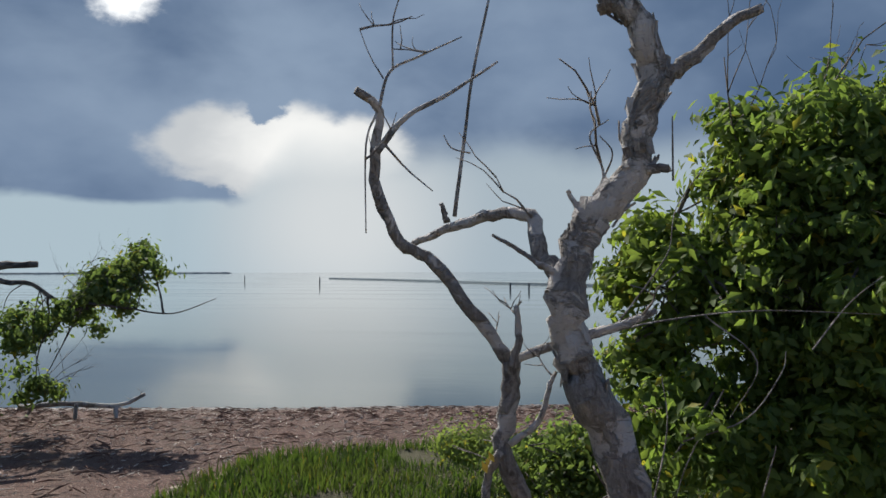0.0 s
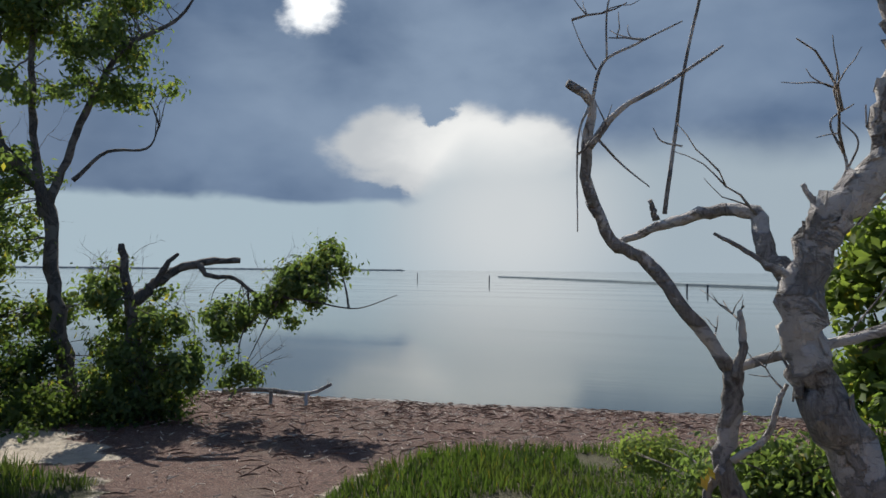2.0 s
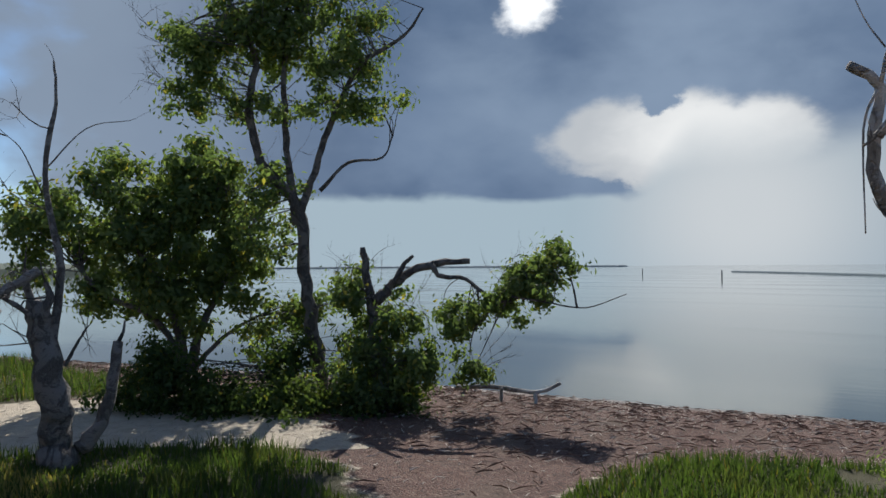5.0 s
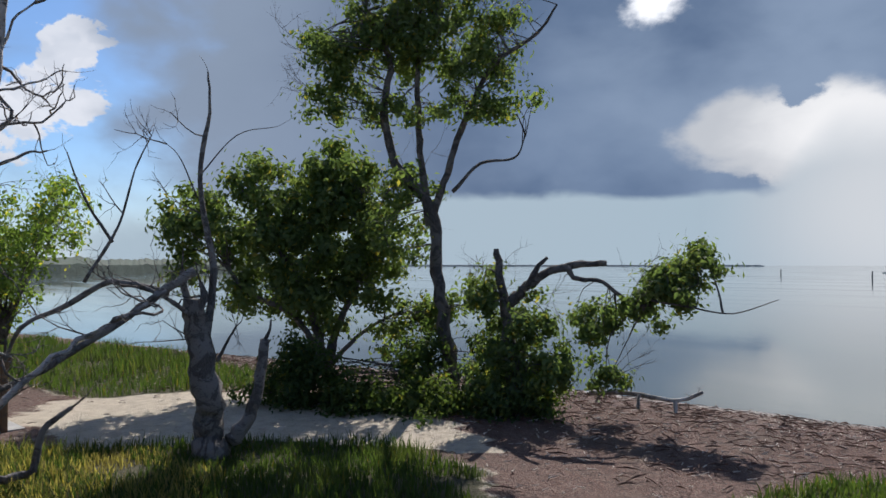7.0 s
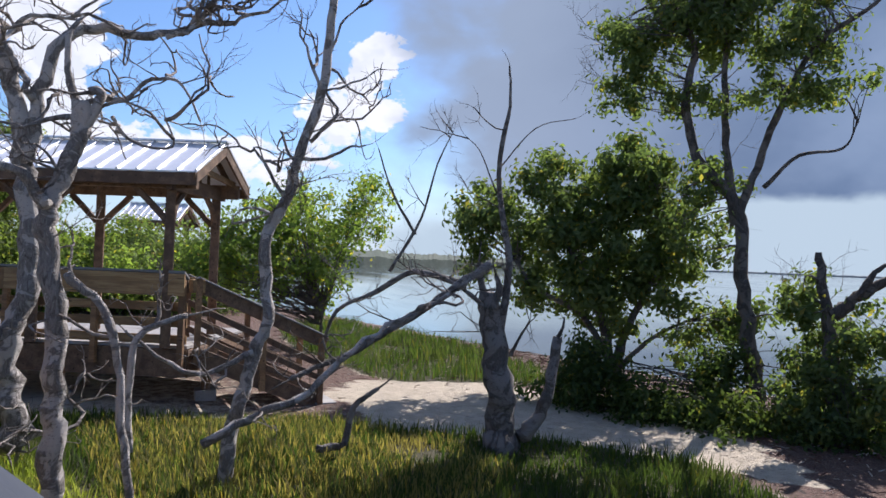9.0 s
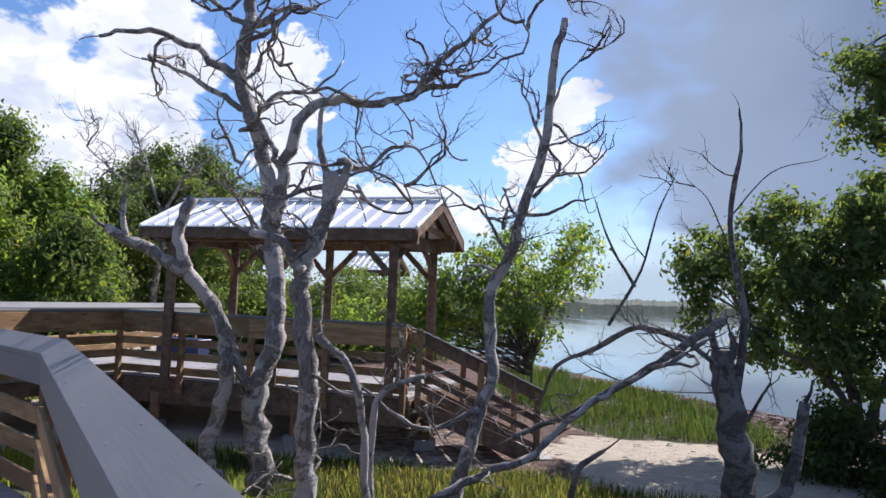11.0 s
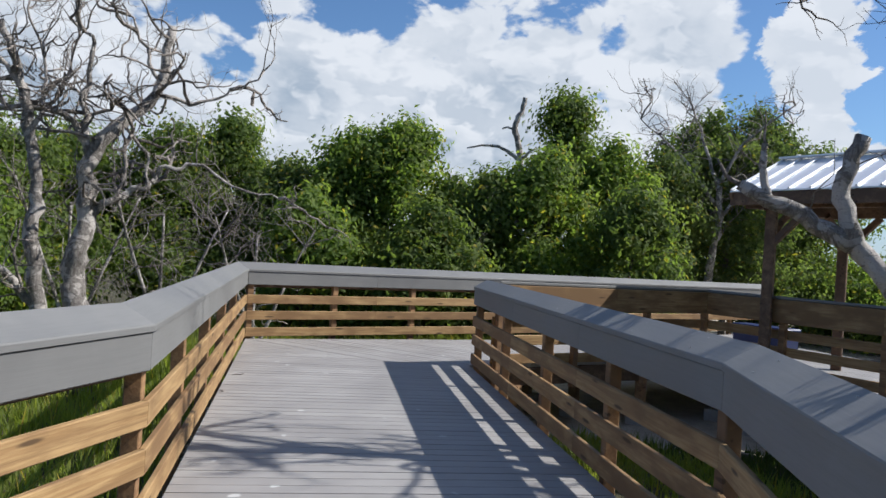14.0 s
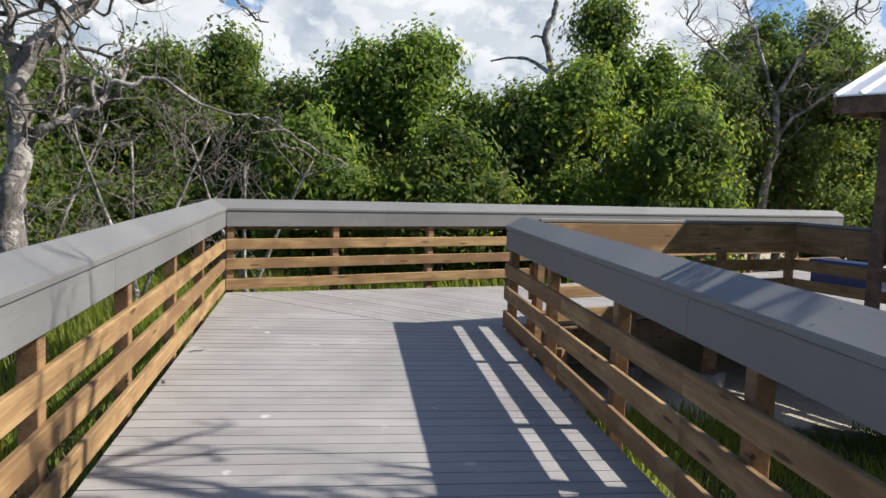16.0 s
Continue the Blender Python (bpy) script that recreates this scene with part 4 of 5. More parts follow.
TALL = [(-11.65, 9.10, 5.59, 0.81, 0.81, 0.59), (-11.77, 8.93, 4.72, 0.65, 0.65, 0.37), (-11.41, 9.45, 6.25, 0.75, 0.75, 0.54), (-10.88, 10.13, 5.84, 0.86, 0.86, 0.64), (-10.82, 10.21, 7.25, 1.29, 1.29, 0.86), (-10.17, 10.94, 5.29, 0.80, 0.80, 0.54), (-9.79, 11.32, 5.94, 0.65, 0.65, 0.54), (-9.60, 11.50, 4.58, 0.56, 0.56, 0.26), (-10.32, 10.78, 4.54, 0.75, 0.75, 0.32), (-11.47, 9.37, 4.41, 0.54, 0.54, 0.28), (-10.17, 10.94, 7.03, 0.86, 0.86, 0.64), (-11.16, 9.79, 8.00, 1.18, 1.18, 0.64), (-10.39, 10.70, 8.24, 0.97, 0.97, 0.64), (-11.08, 9.88, 2.06, 0.54, 0.54, 0.64), (-10.17, 10.93, 1.20, 0.30, 0.30, 0.54), (-10.95, 10.05, 3.03, 0.64, 0.64, 0.43)]
TALL_STEMS = [([(-10.35, 10.74, -1.06), (-10.46, 10.62, 0.13), (-10.57, 10.50, 1.42), (-10.66, 10.40, 2.60), (-11.08, 9.88, 3.46), (-11.22, 9.71, 4.42), (-11.15, 9.79, 5.40), (-11.41, 9.45, 6.36)], 0.16, 0.05), ([(-10.64, 10.42, 2.49), (-10.46, 10.62, 3.24), (-10.28, 10.82, 4.11), (-9.87, 11.24, 5.29), (-9.24, 11.82, 5.91), (-8.95, 12.06, 6.44)], 0.09, 0.02), ([(-10.67, 10.38, 2.28), (-10.78, 10.26, 3.46), (-10.82, 10.21, 4.54), (-10.82, 10.21, 5.73), (-10.75, 10.29, 7.25)], 0.09, 0.03), ([(-10.24, 10.57, 2.90), (-9.88, 10.95, 3.43), (-9.42, 11.39, 3.53), (-9.27, 11.53, 3.95)], 0.04, 0.012)]
ROUND = [(-13.84, 7.20, 2.50, 0.63, 0.63, 0.53), (-13.92, 7.01, 1.85, 0.49, 0.49, 0.49), (-13.44, 8.06, 3.30, 0.65, 0.65, 0.45), (-13.28, 8.35, 2.31, 1.06, 1.06, 0.83), (-12.78, 9.20, 2.88, 0.93, 0.93, 0.70), (-12.48, 9.67, 3.46, 0.69, 0.69, 0.58), (-12.28, 9.95, 2.44, 0.92, 0.92, 0.87), (-12.90, 9.02, 1.64, 1.17, 1.17, 0.70), (-12.28, 9.96, 1.41, 0.81, 0.81, 0.63), (-13.48, 7.97, 1.08, 0.59, 0.59, 0.48), (-12.95, 8.93, 0.85, 0.70, 0.70, 0.47), (-11.94, 10.41, 0.50, 0.46, 0.46, 0.69), (-11.43, 11.03, 0.49, 0.46, 0.46, 0.46), (-12.53, 9.59, 0.50, 0.70, 0.70, 0.35)]
ROUND_STEMS = [([(-12.70, 9.33, -0.57), (-12.78, 9.21, 0.28), (-12.95, 8.92, 1.19), (-13.23, 8.44, 2.08)], 0.12, 0.04), ([(-12.66, 9.40, -0.51), (-12.53, 9.59, 0.39), (-12.28, 9.96, 1.41), (-12.28, 9.95, 2.55)], 0.11, 0.03), ([(-12.54, 9.22, -0.37), (-12.84, 8.73, 0.53), (-13.25, 7.98, 0.98), (-13.44, 7.60, 1.52)], 0.08, 0.03), ([(-12.63, 9.45, -0.46), (-12.28, 9.96, 0.16), (-11.94, 10.41, 0.50)], 0.06, 0.02)]
UNDER = [(-11.53, 8.19, -0.69, 0.84, 0.84, 0.52), (-10.49, 8.68, -0.81, 0.69, 0.69, 0.44), (-10.35, 9.83, -0.32, 0.51, 0.51, 0.62), (-9.46, 9.34, -0.84, 0.67, 0.67, 0.38), (-8.55, 10.29, -0.88, 0.72, 0.72, 0.38), (-9.45, 10.81, -0.21, 0.37, 0.37, 0.62), (-11.63, 8.02, -0.18, 0.42, 0.42, 0.42)]
RIGHT = [(1.81, 5.15, 1.94, 0.46, 0.46, 0.43), (1.53, 5.23, 1.81, 0.28, 0.28, 0.38), (2.02, 5.07, 2.04, 0.29, 0.29, 0.29), (1.84, 5.14, 1.32, 0.68, 0.68, 0.50), (1.41, 5.25, 1.37, 0.31, 0.31, 0.37), (1.02, 5.31, 1.58, 0.23, 0.23, 0.18), (0.87, 5.33, 1.37, 0.13, 0.13, 0.13), (0.93, 5.32, 0.94, 0.16, 0.16, 0.12), (1.61, 5.20, 0.63, 0.73, 0.73, 0.35), (2.04, 5.06, 0.97, 0.51, 0.51, 0.59), (1.48, 5.24, 2.17, 0.10, 0.10, 0.14), (2.14, 5.03, 1.64, 0.45, 0.45, 0.56), (1.08, 5.31, 1.10, 0.15, 0.15, 0.13)]
RIGHT_STEMS = [([(1.70, 5.39, -0.56), (1.71, 5.38, 0.23), (1.61, 5.41, 0.76), (1.51, 5.43, 1.37), (1.46, 5.45, 1.83)], 0.05, 0.015), ([(1.83, 5.35, -0.53), (1.87, 5.34, 0.34), (1.92, 5.32, 0.93), (1.98, 5.30, 1.52), (1.94, 5.31, 2.11)], 0.05, 0.015), ([(1.60, 5.21, -0.40), (1.35, 5.26, 0.49), (1.16, 5.30, 1.01), (1.08, 5.31, 1.52), (1.20, 5.29, 1.88)], 0.03, 0.01)]
LOW = [(0.53, 6.34, 0.20, 0.28, 0.28, 0.20), (0.23, 6.93, -0.12, 0.26, 0.26, 0.18), (0.75, 6.34, 0.10, 0.24, 0.24, 0.20), (1.19, 6.30, 0.24, 0.33, 0.33, 0.25), (-0.57, 9.27, -0.47, 0.31, 0.31, 0.15)]
AIRY = [(-21.00, 4.84, 2.78, 0.74, 0.74, 0.82), (-20.85, 5.57, 1.56, 0.98, 0.98, 0.81), (-20.64, 6.45, 3.12, 0.81, 0.81, 0.65), (-20.51, 6.90, 2.50, 0.58, 0.58, 0.58), (-21.04, 4.56, 1.40, 0.66, 0.66, 0.83), (-20.75, 6.01, 2.18, 0.65, 0.65, 0.65), (-20.94, 5.14, 0.64, 0.98, 0.98, 0.49)]
AIRY_STEMS = [([(-20.91, 5.29, -0.29), (-20.94, 5.14, 0.94), (-20.97, 4.99, 2.17), (-21.00, 4.84, 3.09)], 0.08, 0.03), ([(-20.89, 5.36, -0.29), (-20.78, 5.87, 1.41), (-20.64, 6.45, 2.97)], 0.07, 0.03)]
BEHIND = [(-19.30, 4.02, 2.32, 0.86, 0.86, 0.86), (-19.10, 5.03, 1.22, 0.72, 0.72, 0.72), (-19.44, 3.05, 1.71, 0.86, 0.86, 0.86), (-19.53, 2.08, 1.10, 1.01, 1.01, 0.65), (-19.34, 3.78, 1.17, 1.01, 1.01, 0.72), (-19.57, 0.53, 0.83, 0.87, 0.87, 0.65), (-18.98, 5.55, 2.51, 0.58, 0.58, 0.73), (-18.80, 6.21, 2.96, 0.44, 0.44, 0.53)]
D1_TRUNK = [(0.83, 3.54, -0.06), (0.79, 3.55, 0.53), (0.73, 3.56, 0.75), (0.61, 3.56, 1.06), (0.55, 3.56, 1.22), (0.56, 3.56, 1.43), (0.63, 3.56, 1.59), (0.74, 3.55, 1.73), (0.78, 3.55, 1.91), (0.82, 3.55, 2.07), (0.77, 3.55, 2.22), (0.69, 3.56, 2.31), (0.60, 3.56, 2.41)]
D1_LIMBS = [([(0.82, 3.55, 2.02), (0.87, 3.54, 2.05), (0.96, 3.53, 2.11), (1.05, 3.51, 2.19), (1.13, 3.49, 2.22)], 0.032, 0.014), ([(0.54, 3.59, 1.41), (0.46, 3.67, 1.49), (0.42, 3.75, 1.62), (0.26, 3.82, 1.63), (0.11, 3.88, 1.59), (-0.03, 3.94, 1.54)], 0.036, 0.013), ([(0.13, 3.93, 1.64), (0.16, 3.94, 1.88), (0.20, 3.94, 2.18), (0.26, 3.95, 2.46), (0.28, 3.95, 2.59)], 0.009, 0.004), ([(0.10, 3.93, 1.62), (0.09, 3.93, 1.66), (0.08, 3.92, 1.69)], 0.014, 0.009), ([(0.77, 3.53, 1.75), (0.82, 3.53, 1.75), (0.86, 3.52, 1.75)], 0.022, 0.014), ([(0.59, 3.56, 1.60), (0.57, 3.56, 1.65), (0.55, 3.56, 1.69)], 0.014, 0.008), ([(0.56, 3.54, 1.41), (0.47, 3.54, 1.45), (0.38, 3.54, 1.51), (0.31, 3.53, 1.55)], 0.014, 0.005), ([(0.19, 3.94, 1.88), (0.12, 3.93, 1.90), (0.09, 3.93, 1.95)], 0.004, 0.002), ([(0.57, 3.56, 1.22), (0.71, 3.56, 1.26), (0.82, 3.55, 1.31)], 0.02, 0.01), ([(0.65, 3.54, 1.65), (0.66, 3.54, 1.75), (0.62, 3.54, 1.86), (0.68, 3.54, 1.91)], 0.006, 0.002), ([(0.65, 3.54, 1.70), (0.69, 3.54, 1.80), (0.65, 3.54, 1.86)], 0.004, 0.002), ([(0.87, 3.52, 1.71), (0.87, 3.52, 1.81), (0.87, 3.52, 1.91)], 0.004, 0.002)]
D1B_TRUNK = [(0.46, 3.64, -0.07), (0.43, 3.64, 0.47), (0.40, 3.64, 0.69), (0.33, 3.63, 0.84), (0.36, 3.64, 1.02), (0.36, 3.64, 1.13)]
D1B_LIMBS = [([(0.36, 3.64, 1.13), (0.26, 3.59, 1.27), (0.12, 3.54, 1.46), (0.02, 3.49, 1.53), (-0.05, 3.43, 1.72), (-0.03, 3.40, 1.93), (-0.09, 3.35, 1.99)], 0.026, 0.014), ([(0.37, 3.59, 1.12), (0.39, 3.59, 1.23), (0.38, 3.59, 1.32)], 0.02, 0.008), ([(0.35, 3.80, 1.12), (0.48, 3.80, 1.17), (0.69, 3.80, 1.23), (0.80, 3.79, 1.28)], 0.022, 0.014), ([(0.36, 3.59, 0.87), (0.45, 3.59, 0.95), (0.49, 3.59, 1.07), (0.51, 3.59, 1.11)], 0.012, 0.006), ([(-0.03, 3.37, 1.80), (0.06, 3.39, 1.91), (0.20, 3.42, 1.99), (0.34, 3.43, 2.08)], 0.013, 0.003), ([(-0.02, 3.37, 1.94), (0.01, 3.38, 2.05), (0.10, 3.40, 2.10), (0.23, 3.42, 2.16)], 0.007, 0.002), ([(0.02, 3.38, 2.06), (0.02, 3.38, 2.20), (0.04, 3.39, 2.29)], 0.004, 0.002), ([(-0.01, 3.38, 2.03), (-0.05, 3.37, 2.10), (-0.08, 3.36, 2.18)], 0.003, 0.0015), ([(-0.03, 3.37, 1.92), (-0.06, 3.36, 1.82), (-0.06, 3.36, 1.55)], 0.005, 0.002), ([(-0.01, 3.38, 1.83), (0.06, 3.39, 1.75), (0.14, 3.41, 1.68)], 0.005, 0.002), ([(0.33, 3.58, 0.85), (0.29, 3.58, 0.77), (0.28, 3.58, 0.67)], 0.016, 0.014)]
D2_TRUNK = [(-9.17, 5.40, -1.00), (-9.19, 5.36, -0.60), (-9.21, 5.31, -0.08), (-9.25, 5.22, 0.58), (-9.27, 5.17, 1.09)]
D2_LIMBS = [([(-9.28, 5.16, 0.80), (-9.31, 5.09, 1.09), (-9.33, 5.04, 1.47)], 0.07, 0.03), ([(-9.16, 5.18, 0.87), (-9.13, 5.24, 1.13), (-9.15, 5.20, 1.31)], 0.06, 0.03), ([(-9.13, 5.48, -0.83), (-9.01, 5.73, -0.59), (-8.93, 5.88, -0.19), (-8.88, 5.98, 0.55)], 0.12, 0.06), ([(-9.09, 5.09, 1.45), (-9.08, 4.76, 1.25), (-9.07, 4.42, 1.01), (-9.13, 3.80, 0.61), (-9.13, 3.27, 0.31), (-9.07, 2.93, 0.19), (-8.99, 2.61, 0.07)], 0.06, 0.03), ([(-9.21, 5.30, 0.43), (-9.18, 5.38, 1.45), (-9.25, 5.23, 2.63), (-9.20, 5.33, 3.52), (-9.21, 5.31, 4.04)], 0.06, 0.012), ([(-9.39, 4.89, 1.16), (-9.81, 4.33, 1.31), (-10.14, 3.89, 1.02), (-10.46, 3.45, 0.74), (-10.69, 3.32, 0.31)], 0.05, 0.02), ([(-9.10, 5.06, 0.88), (-9.20, 4.81, 1.10), (-9.34, 4.44, 1.32)], 0.035, 0.02), ([(-9.25, 5.48, 0.26), (-9.20, 5.57, 0.48), (-9.14, 5.70, 0.74)], 0.03, 0.015), ([(-9.34, 5.27, 2.71), (-9.14, 5.68, 3.25), (-8.91, 6.14, 3.39)], 0.012, 0.004), ([(-9.35, 5.24, 2.41), (-9.44, 5.04, 2.92), (-9.51, 4.85, 3.13)], 0.012, 0.004), ([(-9.13, 2.96, -0.78), (-9.06, 3.27, -0.71), (-9.04, 3.37, -0.29), (-8.97, 3.64, -0.06)], 0.05, 0.03), ([(-11.44, 4.46, 1.28), (-11.31, 4.89, 2.11), (-11.23, 5.10, 2.95), (-11.16, 5.31, 3.47)], 0.03, 0.008), ([(-11.33, 4.82, 1.86), (-11.44, 4.45, 2.51), (-11.50, 4.23, 3.15)], 0.03, 0.01)]
D3_TRUNK = [(-8.50, 1.86, -0.94), (-8.49, 1.93, -0.37), (-8.48, 2.04, 0.09), (-8.46, 2.14, 0.50), (-8.45, 2.25, 0.79), (-8.46, 2.18, 1.55), (-8.43, 2.41, 2.15), (-8.40, 2.55, 2.69), (-8.37, 2.72, 3.36), (-8.36, 2.78, 4.15), (-8.33, 2.89, 4.64)]
D3_LIMBS = [([(-8.33, 2.37, 2.08), (-8.37, 2.09, 2.48), (-8.38, 2.04, 2.59), (-8.36, 2.20, 2.53)], 0.022, 0.007), ([(-8.41, 2.53, 2.51), (-8.33, 2.90, 2.59), (-8.26, 3.18, 2.69)], 0.025, 0.009), ([(-8.39, 2.61, 2.69), (-8.34, 2.84, 3.01), (-8.36, 2.75, 3.24), (-8.28, 3.12, 3.38), (-8.21, 3.35, 3.52)], 0.025, 0.007), ([(-8.44, 2.33, 1.85), (-8.48, 2.00, 1.96), (-8.50, 1.84, 1.78)], 0.022, 0.007), ([(-8.36, 2.75, 3.54), (-8.33, 2.89, 3.98), (-8.28, 3.12, 4.30)], 0.022, 0.007), ([(-8.28, 2.67, 3.22), (-8.31, 2.48, 3.74), (-8.32, 2.42, 4.08)], 0.022, 0.007), ([(-8.37, 2.10, 0.45), (-8.41, 1.62, 0.24), (-8.43, 1.21, 0.38), (-8.43, 0.86, 0.67)], 0.036, 0.014), ([(-8.12, 1.61, -0.42), (-8.06, 2.12, -0.13), (-7.99, 2.60, 0.07), (-7.86, 3.15, 0.63), (-7.69, 3.69, 0.97), (-7.52, 4.13, 1.27)], 0.050, 0.022)]
D4_TRUNK = [(-9.61, -0.23, -0.70), (-9.60, -0.30, -0.15), (-9.59, -0.35, 0.37), (-9.61, -0.16, 1.03), (-9.61, -0.22, 1.90), (-9.60, -0.31, 2.71), (-9.57, -0.51, 3.51), (-9.53, -0.74, 4.16), (-9.55, -0.62, 4.87), (-9.55, -0.62, 5.50)]
D4_LIMBS = [([(-9.53, -0.74, 4.10), (-9.43, -1.23, 4.40), (-9.30, -1.71, 4.49), (-9.14, -2.21, 4.36)], 0.06, 0.02), ([(-9.56, -0.55, 3.57), (-9.50, -0.88, 3.84), (-9.41, -1.33, 4.09), (-9.28, -1.78, 4.18)], 0.05, 0.015), ([(-9.60, -0.26, 2.37), (-9.62, -0.13, 3.13), (-9.64, 0.16, 3.84), (-9.67, 0.71, 3.95), (-9.66, 1.26, 3.99), (-9.63, 1.72, 4.58), (-9.54, 2.36, 5.13)], 0.09, 0.025), ([(-9.51, -0.19, 3.04), (-9.48, -0.41, 3.56), (-9.51, -0.23, 3.92), (-9.54, 0.16, 4.02), (-9.56, 0.48, 4.40)], 0.04, 0.012), ([(-9.54, -0.67, 4.65), (-9.60, -0.29, 4.98), (-9.64, 0.17, 5.11)], 0.05, 0.02), ([(-9.52, -0.77, 4.16), (-9.54, -0.67, 4.65), (-9.47, -1.07, 5.01)], 0.05, 0.02), ([(-9.57, -0.48, 3.37), (-9.55, -0.65, 3.02), (-9.57, -0.51, 2.83)], 0.02, 0.008), ([(-9.61, -0.23, -0.67), (-9.62, -0.08, -0.61), (-9.64, 0.12, -0.60)], 0.05, 0.02), ([(-9.57, 1.12, 3.92), (-9.54, 1.52, 4.12), (-9.50, 1.93, 4.27), (-9.39, 2.63, 4.64), (-9.38, 2.65, 4.99)], 0.035, 0.01)]
D4B_TRUNK = [(-6.16, 0.55, -0.88), (-6.16, 0.53, -0.36), (-6.16, 0.50, 0.08), (-6.16, 0.50, 0.44), (-6.16, 0.51, 0.85), (-6.15, 0.44, 1.42), (-6.15, 0.42, 1.75), (-6.16, 0.53, 2.01), (-6.17, 0.62, 2.31), (-6.16, 0.59, 2.48)]
D4B_LIMBS = [([(-6.16, 0.58, 2.26), (-6.16, 0.53, 2.56), (-6.16, 0.50, 2.81), (-6.16, 0.59, 3.08)], 0.038, 0.016), ([(-6.17, 0.62, 2.31), (-6.17, 0.72, 2.53), (-6.17, 0.65, 2.56)], 0.038, 0.032), ([(-6.05, 0.43, 1.75), (-6.04, 0.28, 1.94), (-6.01, 0.06, 2.01)], 0.045, 0.032), ([(-6.26, 0.61, 2.49), (-6.27, 0.87, 2.55), (-6.27, 1.03, 2.71), (-6.25, 1.25, 2.70), (-6.24, 1.39, 2.44)], 0.022, 0.008), ([(-6.16, 0.58, 2.39), (-6.15, 0.37, 2.31), (-6.13, 0.21, 2.26)], 0.022, 0.013), ([(-6.27, 0.79, 2.42), (-6.27, 0.96, 2.25), (-6.26, 1.18, 2.22), (-6.26, 1.15, 2.43)], 0.016, 0.006), ([(-6.06, 0.57, 1.30), (-6.07, 0.76, 1.11), (-6.07, 0.90, 0.79), (-6.07, 0.97, 0.11), (-6.07, 1.02, -0.80)], 0.032, 0.029), ([(-6.27, 0.99, 0.01), (-6.27, 0.98, 0.42), (-6.27, 1.03, 0.84), (-6.25, 1.36, 1.00)], 0.038, 0.019)]
D5_TRUNK = [(-9.44, -0.67, -0.70), (-9.41, -0.83, -0.25), (-9.44, -0.68, 0.45), (-9.43, -0.71, 1.03), (-9.40, -0.89, 1.47), (-9.35, -1.15, 1.79), (-9.32, -1.26, 2.23), (-9.35, -1.14, 2.63)]
D5_LIMBS = [([(-9.34, -1.18, 1.78), (-9.23, -1.60, 2.02), (-9.11, -2.00, 2.23)], 0.085, 0.05), ([(-9.48, -0.40, 0.45), (-9.46, -0.55, 0.77), (-9.43, -0.76, 1.25), (-9.38, -0.99, 1.57)], 0.05, 0.06), ([(-9.18, -1.77, 2.10), (-9.16, -1.83, 2.32), (-9.16, -1.83, 2.57)], 0.035, 0.025)]
D6_TRUNK = [(-8.87, -10.79, -0.83), (-8.80, -10.83, 0.31), (-8.76, -10.86, 0.94), (-8.81, -10.83, 1.71), (-8.85, -10.80, 2.55), (-9.20, -10.57, 3.12), (-9.56, -10.32, 3.71), (-9.67, -10.24, 4.60)]
D6_LIMBS = [([(-8.81, -10.83, 1.71), (-9.02, -10.69, 1.90), (-9.27, -10.52, 2.11), (-9.52, -10.35, 2.27)], 0.08, 0.04), ([(-9.52, -10.35, 2.27), (-9.70, -10.21, 2.50), (-10.12, -9.88, 2.57), (-10.43, -9.62, 2.32), (-10.95, -9.13, 2.17)], 0.04, 0.012), ([(-9.50, -10.36, 3.61), (-9.90, -10.06, 3.47), (-10.28, -9.75, 3.68), (-10.71, -9.37, 4.12)], 0.04, 0.012), ([(-8.91, -10.76, 2.65), (-8.43, -11.06, 3.14), (-8.04, -11.26, 3.15), (-7.68, -11.45, 3.08)], 0.06, 0.02), ([(-8.85, -10.80, 2.55), (-8.74, -10.87, 3.29), (-8.82, -10.82, 4.06), (-8.53, -10.99, 4.48)], 0.06, 0.02), ([(-9.20, -10.57, 3.12), (-9.43, -10.41, 2.65), (-9.49, -10.37, 2.23)], 0.03, 0.02), ([(-9.56, -10.32, 3.79), (-9.32, -10.49, 4.34), (-9.10, -10.64, 4.80)], 0.035, 0.012)]
D6B_TRUNK = [(-8.46, -10.92, -0.81), (-8.34, -10.99, 0.22), (-8.22, -11.06, 1.15), (-8.23, -11.05, 1.96), (-8.11, -11.12, 2.92), (-7.97, -11.19, 3.61), (-7.74, -11.31, 4.27)]
D6B_LIMBS = [([(-8.30, -11.01, 0.34), (-8.02, -11.17, 0.81), (-7.76, -11.30, 1.03)], 0.07, 0.04), ([(-8.15, -11.10, 2.76), (-8.29, -11.02, 3.44), (-8.22, -11.06, 4.07)], 0.04, 0.015), ([(-8.01, -11.17, 3.46), (-7.71, -11.32, 3.79), (-7.35, -11.50, 3.78)], 0.04, 0.015)]
SNAG_TRUNK = [(-21.53, -10.02, 0.72), (-21.40, -10.26, 1.99), (-21.28, -10.48, 2.94), (-21.34, -10.38, 4.24), (-21.24, -10.56, 5.11), (-21.32, -10.41, 5.53), (-21.36, -10.34, 5.94)]
